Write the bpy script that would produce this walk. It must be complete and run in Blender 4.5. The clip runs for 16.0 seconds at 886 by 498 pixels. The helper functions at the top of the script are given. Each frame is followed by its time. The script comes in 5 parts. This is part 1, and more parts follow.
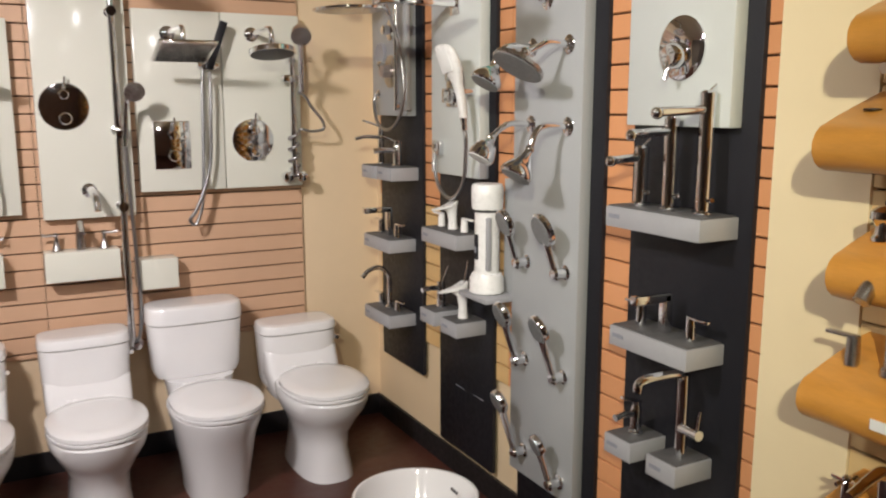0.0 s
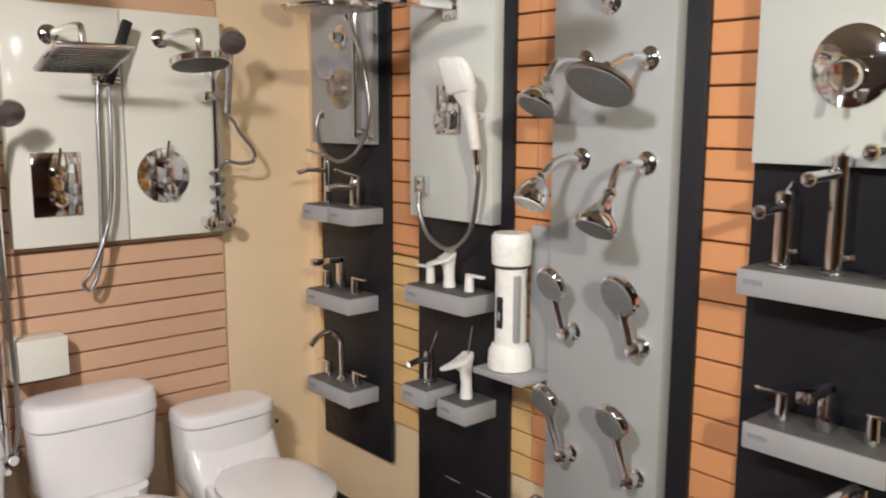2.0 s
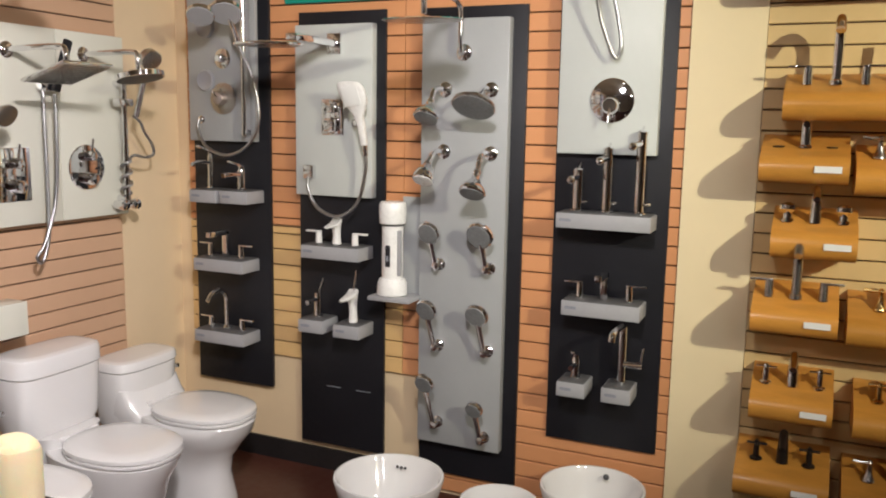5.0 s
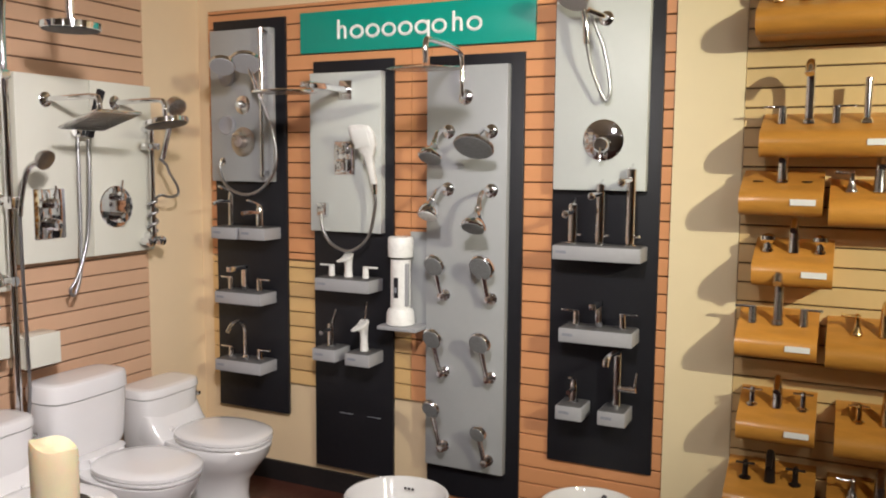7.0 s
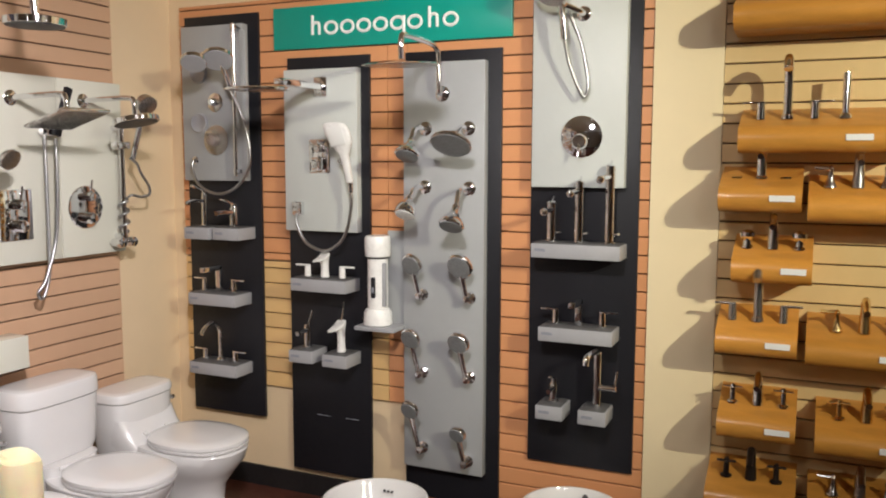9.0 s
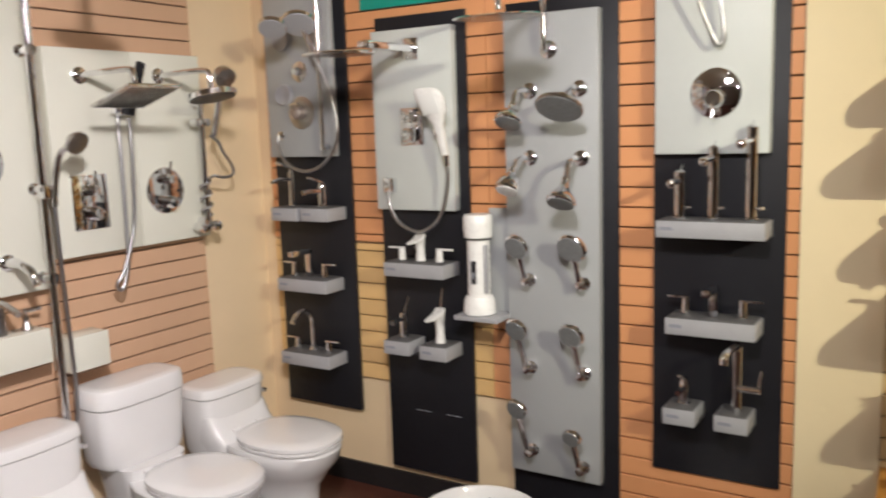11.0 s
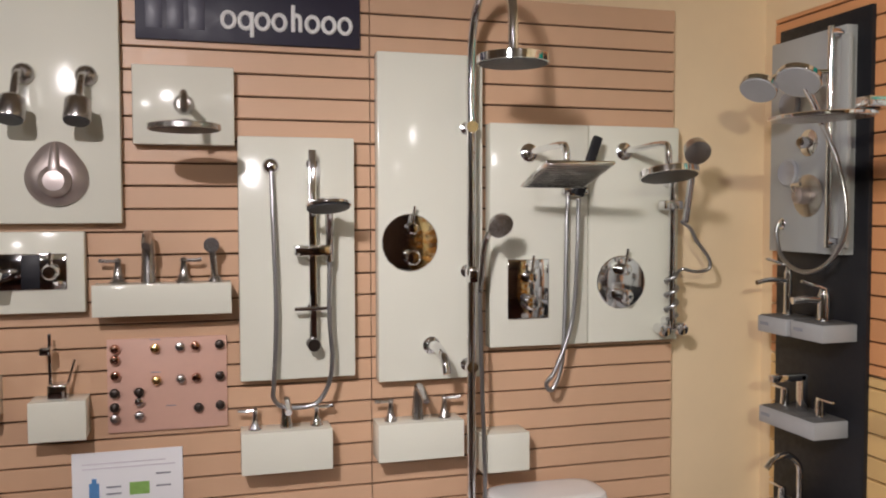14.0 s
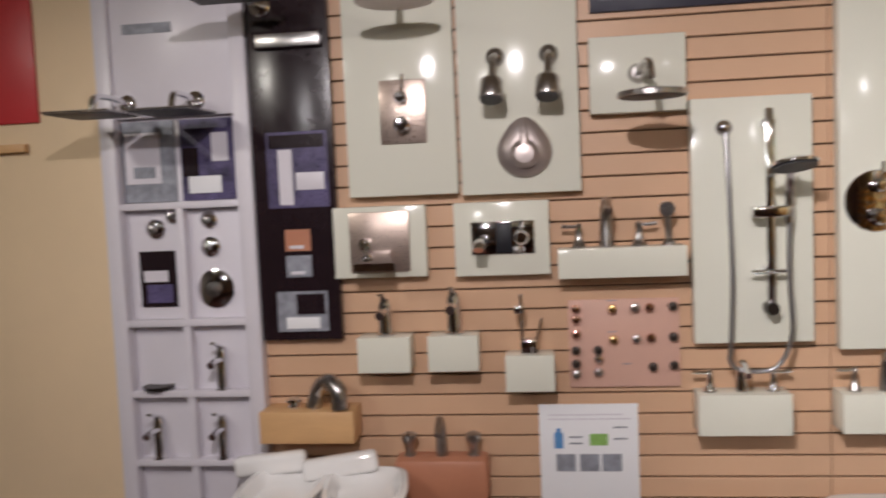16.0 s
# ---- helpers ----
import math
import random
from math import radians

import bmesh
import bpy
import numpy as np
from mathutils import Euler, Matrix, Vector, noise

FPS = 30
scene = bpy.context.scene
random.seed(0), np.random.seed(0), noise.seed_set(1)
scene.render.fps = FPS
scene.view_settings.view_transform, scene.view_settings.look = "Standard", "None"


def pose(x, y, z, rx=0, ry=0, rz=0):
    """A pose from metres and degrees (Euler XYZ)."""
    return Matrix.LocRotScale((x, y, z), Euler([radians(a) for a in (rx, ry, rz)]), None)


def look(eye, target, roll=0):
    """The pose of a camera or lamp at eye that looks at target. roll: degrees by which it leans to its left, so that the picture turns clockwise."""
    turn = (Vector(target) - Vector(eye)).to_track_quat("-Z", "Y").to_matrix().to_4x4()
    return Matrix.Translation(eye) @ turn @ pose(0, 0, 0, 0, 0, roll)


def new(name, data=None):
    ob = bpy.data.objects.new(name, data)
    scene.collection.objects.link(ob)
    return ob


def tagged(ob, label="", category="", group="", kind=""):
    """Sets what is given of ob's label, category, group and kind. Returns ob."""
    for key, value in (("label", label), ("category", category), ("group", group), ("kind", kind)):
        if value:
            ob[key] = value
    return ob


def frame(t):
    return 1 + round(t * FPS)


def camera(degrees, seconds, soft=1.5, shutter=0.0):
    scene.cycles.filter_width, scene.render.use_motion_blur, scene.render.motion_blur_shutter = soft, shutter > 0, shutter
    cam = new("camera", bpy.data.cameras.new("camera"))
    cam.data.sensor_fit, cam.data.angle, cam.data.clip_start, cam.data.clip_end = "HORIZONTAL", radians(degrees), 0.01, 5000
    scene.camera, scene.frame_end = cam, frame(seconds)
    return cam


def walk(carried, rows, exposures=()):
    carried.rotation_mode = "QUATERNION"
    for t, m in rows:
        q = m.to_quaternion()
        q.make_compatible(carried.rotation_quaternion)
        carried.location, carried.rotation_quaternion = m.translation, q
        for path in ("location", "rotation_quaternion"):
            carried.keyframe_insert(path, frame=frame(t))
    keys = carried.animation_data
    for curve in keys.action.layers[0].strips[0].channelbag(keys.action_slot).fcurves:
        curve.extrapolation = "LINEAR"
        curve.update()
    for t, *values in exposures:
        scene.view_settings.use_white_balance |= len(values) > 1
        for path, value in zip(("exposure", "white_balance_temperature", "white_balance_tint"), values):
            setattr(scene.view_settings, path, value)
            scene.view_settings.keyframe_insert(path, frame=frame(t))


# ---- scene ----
cam = camera(56.1, 16.0, soft=2.0, shutter=0.35)
METRES, EYE, TILT, LEAN, TURN = 4.62, 1.634, 0.0, 0.0, -28.3
ROWS = [
    (0.0, 0.0, 0.0, 0.0, 0.0, -9.93, -0.0),
    (0.5, -0.0168, 0.0436, -0.0029, -4.55, -8.28, -1.86),
    (1.0, -0.0537, 0.0894, 0.0083, -12.01, -7.95, 0.94),
    (1.5, -0.0877, 0.1364, 0.0106, -12.84, -10.79, -0.35),
    (2.0, -0.1233, 0.1657, 0.0065, -12.81, -8.76, -0.24),
    (2.5, -0.1868, 0.1648, 0.008, -24.94, -8.95, 2.38),
    (3.0, -0.2347, 0.139, 0.014, -30.79, -8.24, 0.2),
    (3.5, -0.2736, 0.0994, 0.0072, -30.86, -9.44, -1.34),
    (4.0, -0.3363, 0.0776, 0.0103, -37.36, -9.28, -0.7),
    (6.5, -0.4172, -0.0248, 0.0102, -36.58, -6.82, -0.92),
    (7.0, -0.419, -0.0264, 0.0105, -36.17, -5.94, -0.45),
    (7.5, -0.4208, -0.0263, 0.0116, -36.52, -6.03, -0.52),
    (8.0, -0.4189, -0.026, 0.0108, -37.34, -5.74, -0.53),
    (10.5, -0.3814, 0.028, 0.0118, -36.83, -7.28, 0.94),
    (11.0, -0.3537, 0.0542, 0.0137, -30.28, -8.4, 1.88),
    (11.5, -0.3013, 0.0795, 0.0121, -17.86, -6.59, 0.48),
    (12.0, -0.2708, 0.1075, 0.0141, -8.27, -5.55, -0.59),
    (12.5, -0.2516, 0.1372, 0.0177, -3.81, -2.66, 0.89),
    (13.0, -0.2143, 0.1501, 0.0169, 5.5, -2.09, 0.48),
    (13.5, -0.1957, 0.1616, 0.0183, 11.28, -2.2, -0.08),
    (14.0, -0.1846, 0.1696, 0.0197, 12.62, -2.55, 0.13),
    (14.5, -0.1829, 0.1704, 0.0185, 15.83, -2.99, 0.02),
    (15.0, -0.1923, 0.1636, 0.0165, 22.02, -2.91, 0.28),
    (15.5, -0.2187, 0.1464, 0.0151, 27.97, -3.01, 0.58),
    (16.0, -0.2556, 0.1257, 0.0167, 35.18, -4.0, 2.46),
]
walk(cam, [(t, pose(0, 0, EYE, TILT, LEAN, TURN) @ pose(METRES * x, METRES * y, METRES * z, 90 + pitch, roll, yaw)) for t, x, y, z, yaw, pitch, roll in ROWS],
     exposures=[(0.0, 0.0), (10.5, 0.0), (11.5, 0.12), (12.0, 0.02), (12.5, -0.17), (13.5, -0.14), (14.5, -0.33), (15.5, -0.42), (16.0, -0.25)])

# ---------- light ----------
world = bpy.data.worlds.new("world")
scene.world = world
world.use_nodes = True
world.node_tree.nodes["Background"].inputs[0].default_value = (1.0, 0.86, 0.7, 1)
world.node_tree.nodes["Background"].inputs[1].default_value = 0.1
scene.view_settings.exposure = 0.0
CEIL = 2.78
LAMPS = [  # x, y, aim x, aim y, aim z, watts, cone, softness, colour
    (-0.85, 1.35, 1.6, 3.15, 1.15, 200, 92, 0.14, (1.0, 0.95, 0.955)),
    (0.55, 1.45, 0.7, 3.9, 0.1, 19, 95, 0.03, (1.0, 0.95, 0.97)),
    (-0.95, 1.25, -0.8, 3.9, 0.8, 180, 100, 0.03, (1.0, 0.925, 0.945)),
    (-2.8, 2.0, -2.3, 3.9, 0.3, 50, 120, 0.03, (1.0, 0.94, 0.86)),
    # next two: unseen fill spots, added only to brighten the displays
    (0.1, -0.9, 1.5, 1.6, 1.6, 12, 120, 0.06, (1.0, 0.94, 0.92)),
    (-2.2, -0.6, -0.6, 3.2, 0.4, 65, 130, 0.03, (1.0, 0.945, 0.955)),
    (-1.17, -1.49, 1.7, 1.2, 1.95, 520, 56, 0.05, (1.0, 0.955, 0.73)),
]


# ---------- materials ----------
def material(name, base, rough=0.5, metal=0.0, vary=0.06, scale=8.0, bump=0.0, bump_scale=120.0, coat=0.0, spec=0.5,
             per_object=0.0, stretch=(1, 1, 1)):
    m = bpy.data.materials.new(name)
    m.use_nodes = True
    nt = m.node_tree
    n, l = nt.nodes, nt.links
    b = n["Principled BSDF"]
    b.inputs["Roughness"].default_value = rough
    b.inputs["Metallic"].default_value = metal
    b.inputs["Coat Weight"].default_value = coat
    b.inputs["Coat Roughness"].default_value = 0.06
    b.inputs["Specular IOR Level"].default_value = spec
    tc = n.new("ShaderNodeTexCoord")
    mp = n.new("ShaderNodeMapping")
    mp.inputs["Scale"].default_value = stretch
    l.new(tc.outputs["Object"], mp.inputs[0])
    big = n.new("ShaderNodeTexNoise")
    big.inputs["Scale"].default_value = scale
    big.inputs["Detail"].default_value = 6
    fine = n.new("ShaderNodeTexNoise")
    fine.inputs["Scale"].default_value = scale * 9
    fine.inputs["Detail"].default_value = 3
    l.new(mp.outputs[0], big.inputs["Vector"])
    l.new(mp.outputs[0], fine.inputs["Vector"])
    add = n.new("ShaderNodeMath")
    add.operation = "MULTIPLY_ADD"
    add.inputs[1].default_value = 0.35
    l.new(fine.outputs["Fac"], add.inputs[0])
    l.new(big.outputs["Fac"], add.inputs[2])
    rng = n.new("ShaderNodeMapRange")
    rng.inputs["From Min"].default_value = 0.4
    rng.inputs["From Max"].default_value = 0.95
    rng.inputs["To Min"].default_value = 1 - vary
    rng.inputs["To Max"].default_value = 1 + vary
    l.new(add.outputs[0], rng.inputs["Value"])
    value = rng.outputs[0]
    if per_object:
        info = n.new("ShaderNodeObjectInfo")
        r2 = n.new("ShaderNodeMapRange")
        r2.inputs["To Min"].default_value = 1 - per_object
        r2.inputs["To Max"].default_value = 1 + per_object
        l.new(info.outputs["Random"], r2.inputs["Value"])
        mul = n.new("ShaderNodeMath")
        mul.operation = "MULTIPLY"
        l.new(value, mul.inputs[0])
        l.new(r2.outputs[0], mul.inputs[1])
        value = mul.outputs[0]
    col = n.new("ShaderNodeVectorMath")
    col.operation = "SCALE"
    col.inputs[0].default_value = base
    l.new(value, col.inputs["Scale"])
    l.new(col.outputs[0], b.inputs["Base Color"])
    r3 = n.new("ShaderNodeMapRange")
    r3.inputs["From Min"].default_value = 0.3
    r3.inputs["From Max"].default_value = 0.7
    r3.inputs["To Min"].default_value = max(0.02, rough * 0.85)
    r3.inputs["To Max"].default_value = min(1, rough * 1.2)
    l.new(fine.outputs["Fac"], r3.inputs["Value"])
    l.new(r3.outputs[0], b.inputs["Roughness"])
    if bump:
        tex = n.new("ShaderNodeTexNoise")
        tex.inputs["Scale"].default_value = bump_scale
        tex.inputs["Detail"].default_value = 4
        l.new(mp.outputs[0], tex.inputs["Vector"])
        bp = n.new("ShaderNodeBump")
        bp.inputs["Strength"].default_value = bump
        bp.inputs["Distance"].default_value = 0.002
        l.new(tex.outputs["Fac"], bp.inputs["Height"])
        l.new(bp.outputs[0], b.inputs["Normal"])
    return m


CREAM = material("cream_paint", (0.76, 0.59, 0.385), 0.6, vary=0.04, scale=2.0, bump=0.25, bump_scale=260)
BUTTER = material("pale_yellow_paint", (0.77, 0.645, 0.42), 0.55, vary=0.03, scale=2.0, bump=0.2, bump_scale=260)
PEACH = material("peach_laminate", (0.59, 0.375, 0.24), 0.42, vary=0.05, scale=2.5, per_object=0.035, bump=0.05)
ORANGE = material("orange_laminate", (0.62, 0.285, 0.13), 0.42, vary=0.06, scale=3, per_object=0.05, bump=0.05)
YELLOW = material("yellow_laminate", (0.66, 0.43, 0.19), 0.42, vary=0.06, scale=3, per_object=0.05, bump=0.05)
MAPLE = material("maple_laminate", (0.62, 0.45, 0.22), 0.45, vary=0.06, scale=3, per_object=0.04, bump=0.05)
GROOVE = material("groove_core", (0.10, 0.055, 0.03), 0.8, vary=0.1)
BLACK = material("black_laminate", (0.012, 0.012, 0.016), 0.45, vary=0.15, scale=5, spec=0.35, bump=0.12, bump_scale=400)
GREY = material("grey_board", (0.36, 0.37, 0.38), 0.34, metal=0.0, vary=0.04, scale=4, bump=0.03, bump_scale=300)
GREYS = material("grey_shelf_paint", (0.35, 0.35, 0.37), 0.45, vary=0.07, scale=9, bump=0.05)
PALE = material("pale_grey_board", (0.56, 0.585, 0.57), 0.4, vary=0.03, scale=4)
IVORY = material("ivory_lacquer", (0.70, 0.695, 0.60), 0.13, vary=0.008, scale=2, spec=0.32)
CHROME = material("chrome", (0.79, 0.79, 0.81), 0.06, metal=1.0, vary=0.03, scale=20)
NICKEL = material("brushed_nickel", (0.50, 0.48, 0.47), 0.26, metal=1.0, vary=0.06, scale=30, stretch=(1, 1, 8))
HOSE = material("chrome_hose", (0.42, 0.42, 0.43), 0.33, metal=1.0, vary=0.1, scale=90)
BRONZE = material("dark_bronze", (0.035, 0.026, 0.022), 0.35, metal=0.6, vary=0.15, scale=30)
COPPER = material("copper", (0.55, 0.33, 0.25), 0.07, metal=1.0, vary=0.1, scale=20)
BRASS = material("brass", (0.78, 0.55, 0.25), 0.2, metal=1.0, vary=0.08, scale=20)
SATIN = material("satin_nickel", (0.52, 0.45, 0.43), 0.42, metal=0.85, vary=0.05, scale=25)
SPRAY = material("grey_spray_plastic", (0.17, 0.175, 0.18), 0.35, vary=0.2, scale=90)
# polished plates: the brown room they mirror is put into the base colour
BROWNED = material("brown_reflection_metal", (0.55, 0.44, 0.38), 0.3, metal=0.8, vary=0.1, scale=18)
RUBBER = material("dark_rubber", (0.045, 0.045, 0.05), 0.5, vary=0.15, scale=60)
PORCELAIN = material("white_porcelain", (0.80, 0.79, 0.78), 0.1, vary=0.015, scale=2, coat=0.4)
PLASTIC = material("white_plastic", (0.82, 0.81, 0.80), 0.28, vary=0.02, scale=6)
HONEY = material("honey_wood", (0.57, 0.26, 0.05), 0.33, vary=0.16, scale=6, stretch=(1, 5, 5), per_object=0.12, coat=0.15, bump=0.04)
FLOOR = material("brown_floor", (0.075, 0.026, 0.018), 0.38, vary=0.25, scale=3, bump=0.1, bump_scale=90)
BASEB = material("black_rubber_base", (0.014, 0.012, 0.013), 0.5, vary=0.2, scale=6)
# cream darkened well below the walls: the room's dimness is put into the colour
CEILM = material("darkened_ceiling_paint", (0.42, 0.35, 0.25), 0.8, vary=0.04, scale=3, bump=0.2)
TEAL = material("teal_sign", (0.0, 0.30, 0.235), 0.35, vary=0.03, scale=3)
NAVY = material("navy_sign", (0.018, 0.016, 0.035), 0.5, vary=0.1, scale=3)
DIMNAVY = material("navy_sign_figure", (0.06, 0.058, 0.085), 0.4, vary=0.1, scale=6)
WHITEP = material("white_print", (0.8, 0.8, 0.79), 0.5, vary=0.02, scale=5)
PAPER = material("white_paper", (0.80, 0.80, 0.82), 0.7, vary=0.015, scale=6)
PINKB = material("pink_board", (0.62, 0.38, 0.30), 0.5, vary=0.05, scale=6)
BLUEP = material("blue_print", (0.10, 0.27, 0.55), 0.5, vary=0.1, scale=40)
GREENP = material("green_print", (0.25, 0.45, 0.12), 0.5, vary=0.15, scale=40)
GREYP = material("grey_print", (0.25, 0.26, 0.30), 0.5, vary=0.4, scale=30)
REDP = material("red_print", (0.50, 0.035, 0.04), 0.4, vary=0.05, scale=5)
WAX = material("ivory_wax", (0.80, 0.70, 0.46), 0.45, vary=0.04, scale=15)
WAX.node_tree.nodes["Principled BSDF"].inputs["Subsurface Weight"].default_value = 0.5
WAX.node_tree.nodes["Principled BSDF"].inputs["Subsurface Scale"].default_value = 0.03
ESPRESSO = material("espresso_panel", (0.018, 0.010, 0.013), 0.22, vary=0.2, scale=5)
LILAC = material("white_display_board", (0.66, 0.63, 0.68), 0.35, vary=0.03, scale=5)
VIOLET = material("violet_photo", (0.085, 0.07, 0.15), 0.3, vary=0.7, scale=14)
TANP = material("tan_wood_box", (0.60, 0.36, 0.17), 0.45, vary=0.08, scale=6, stretch=(1, 5, 5))
TERRA = material("terracotta_board", (0.45, 0.19, 0.11), 0.45, vary=0.08, scale=8)
GLOW = bpy.data.materials.new("lamp_glow")
GLOW.use_nodes = True
GLOW.node_tree.nodes["Principled BSDF"].inputs["Emission Color"].default_value = (1, 0.94, 0.88, 1)
GLOW.node_tree.nodes["Principled BSDF"].inputs["Emission Strength"].default_value = 30
TAUPE = material("taupe_paint", (0.28, 0.25, 0.22), 0.6, vary=0.06, scale=3, bump=0.2)
WALNUT = material("walnut_panelling", (0.23, 0.135, 0.09), 0.5, vary=0.2, scale=2, stretch=(6, 6, 1), bump=0.1)
CHARCOAL = material("charcoal_paint", (0.09, 0.088, 0.09), 0.6, vary=0.1, scale=3, bump=0.2)

# ---------- mesh helpers ----------
def smooth_mesh(bm, name, mat, flat=False):
    me = bpy.data.meshes.new(name)
    bmesh.ops.recalc_face_normals(bm, faces=bm.faces)
    bm.to_mesh(me)
    bm.free()
    me.materials.append(mat)
    if not flat:
        me.shade_smooth()
        me.set_sharp_from_angle(angle=radians(38))
    return me


def part(name, bm, mat, parent=None, label="", m=None):
    ob = new(name, smooth_mesh(bm, name, mat))
    if parent is not None:
        ob.parent = parent
    if m is not None:
        ob.matrix_basis = m
    if label:
        ob["label"] = label
    return ob


def thing(name, m, label, category, group=""):
    e = new(name)
    e.empty_display_size = 0.05
    e.matrix_basis = m
    return tagged(e, label, category, group)


def solid(name, bm, mat, m, label, category, group="", kind=""):
    """A thing that is one mesh."""
    return tagged(part(name, bm, mat, None, "", m), label, category, group, kind)


def box(bm, x0, x1, y0, y1, z0, z1, bevel=0.0, seg=2):
    t = bmesh.new()
    bmesh.ops.create_cube(t, size=1)
    for v in t.verts:
        v.co = ((x0 + x1) / 2 + v.co.x * (x1 - x0), (y0 + y1) / 2 + v.co.y * (y1 - y0), (z0 + z1) / 2 + v.co.z * (z1 - z0))
    if bevel:
        bmesh.ops.bevel(t, geom=t.edges, offset=bevel, segments=seg, affect="EDGES", profile=0.5)
    merge(bm, t)
    return bm


def merge(bm, t, m=None):
    if m is not None:
        bmesh.ops.transform(t, matrix=m, verts=t.verts)
    me = bpy.data.meshes.new("tmp")
    t.to_mesh(me)
    t.free()
    bm.from_mesh(me)
    bpy.data.meshes.remove(me)


def loft(bm, rings, caps=True):
    rows = [[bm.verts.new(p) for p in r] for r in rings]
    k = len(rows[0])
    for a, b in zip(rows, rows[1:]):
        for i in range(k):
            bm.faces.new((a[i], a[(i + 1) % k], b[(i + 1) % k], b[i]))
    if caps:
        bm.faces.new(rows[0][::-1])
        bm.faces.new(rows[-1])
    return bm


def basis(d):
    d = Vector(d).normalized()
    up = Vector((0, 0, 1)) if abs(d.z) < 0.95 else Vector((0, 1, 0))
    a = d.cross(up).normalized()
    return a, a.cross(d).normalized()


def cyl(bm, p0, p1, r0, r1=None, seg=18):
    """A round bar from p0 to p1."""
    p0, p1 = Vector(p0), Vector(p1)
    r1 = r0 if r1 is None else r1
    a, b = basis(p1 - p0)
    ring = lambda p, r: [p + (a * math.cos(t) + b * math.sin(t)) * r for t in [2 * math.pi * i / seg for i in range(seg)]]
    return loft(bm, [ring(p0, r0), ring(p1, r1)])


def lathe(bm, p0, d, profile, seg=24):
    """A turned shape on the axis from p0 along d; profile: (distance, radius) pairs."""
    p0, d = Vector(p0), Vector(d).normalized()
    a, b = basis(d)
    return loft(bm, [[p0 + d * h + (a * math.cos(t) + b * math.sin(t)) * max(r, 1e-4) for t in [2 * math.pi * i / seg for i in range(seg)]]
                     for h, r in profile])


def spline(pts, n=8):
    pts = [Vector(p) for p in pts]
    ext = [pts[0] * 2 - pts[1]] + pts + [pts[-1] * 2 - pts[-2]]
    out = []
    for i in range(1, len(ext) - 2):
        p0, p1, p2, p3 = ext[i - 1:i + 3]
        for k in range(n):
            t = k / n
            out.append(0.5 * (2 * p1 + (p2 - p0) * t + (2 * p0 - 5 * p1 + 4 * p2 - p3) * t * t + (3 * p1 - p0 - 3 * p2 + p3) * t ** 3))
    return out + [pts[-1]]


def tube(bm, pts, r, n=8, seg=12, r_end=None, flat=1.0):
    """A bent bar through pts; flat squeezes it along its second axis."""
    path = spline(pts, n) if n > 1 else [Vector(p) for p in pts]
    a, b = basis(path[1] - path[0])
    rings = []
    for i, p in enumerate(path):
        d = (path[min(i + 1, len(path) - 1)] - path[max(i - 1, 0)]).normalized()
        a = (a - d * a.dot(d)).normalized()
        b = d.cross(a)
        f = i / (len(path) - 1)
        rr = r if r_end is None else r + (r_end - r) * f
        rings.append([p + (a * math.cos(t) + b * math.sin(t) * flat) * rr for t in [2 * math.pi * k / seg for k in range(seg)]])
    return loft(bm, rings)


def ball(bm, c, r, squash=(1, 1, 1), seg=16):
    t = bmesh.new()
    bmesh.ops.create_uvsphere(t, u_segments=seg, v_segments=seg // 2 + 2, radius=r)
    merge(bm, t, Matrix.Translation(c) @ Matrix.Diagonal((*squash, 1)))
    return bm


def B():
    return bmesh.new()


# local frames seen from the front: x to the right, -y out of the wall, z up
def on_a(x, z, y=3.84):
    return pose(x, y, z)


def on_b(y, z, x=1.69):
    return pose(x, y, z, 0, 0, -90)


# ---------- the room ----------
def slab(name, x0, x1, y0, y1, z0, z1, mat, label, category):
    return solid(name, box(B(), x0, x1, y0, y1, z0, z1), mat, None, label, category, kind="structure")


slab("floor", -3.7, 1.95, -2.6, 4.1, -0.1, 0.0, FLOOR, "dark reddish-brown showroom floor", "floor")
slab("ceiling", -3.7, 1.95, -2.6, 4.1, CEIL, CEIL + 0.1, CEILM, "plain cream ceiling, paint darkened for shade", "ceiling")
slab("wall_north", -3.7, 1.725, 3.915, 4.1, 0, CEIL, CREAM, "cream painted wall behind the slat boards", "wall")
slab("wall_east", 1.725, 1.95, -2.6, 4.1, 0, CEIL, CREAM, "cream painted wall with slat boards", "wall")
slab("wall_south", -3.5, 1.725, -2.6, -2.4, 0, CEIL, WALNUT, "plain brown walnut wall", "wall")
slab("wall_west", -3.7, -3.5, -2.6, 3.915, 0, CEIL, TAUPE, "plain taupe painted wall", "wall")
slab("baseboard_north", -3.5, 1.712, 3.902, 3.915, 0, 0.105, BASEB, "black rubber baseboard along the wall", "baseboard")
slab("baseboard_east", 1.712, 1.725, 2.56, 3.915, 0, 0.105, BASEB, "black rubber baseboard along the wall", "baseboard")
slab("cream_pilaster", 1.700, 1.725, 1.165, 1.432, 0, CEIL, BUTTER, "smooth cream painted strip between slat boards", "wall panel")

# ---------- toilets ----------
def oval(cx, cy, z, rx, ry_back, ry_front, k=28, power=2.3):
    out = []
    for i in range(k):
        t = 2 * math.pi * i / k
        c, s = math.cos(t), math.sin(t)
        x = math.copysign(abs(c) ** (2 / power), c) * rx
        y = math.copysign(abs(s) ** (2 / power), s) * (ry_back if s > 0 else ry_front)
        out.append((cx + x, cy + y, z))
    return out


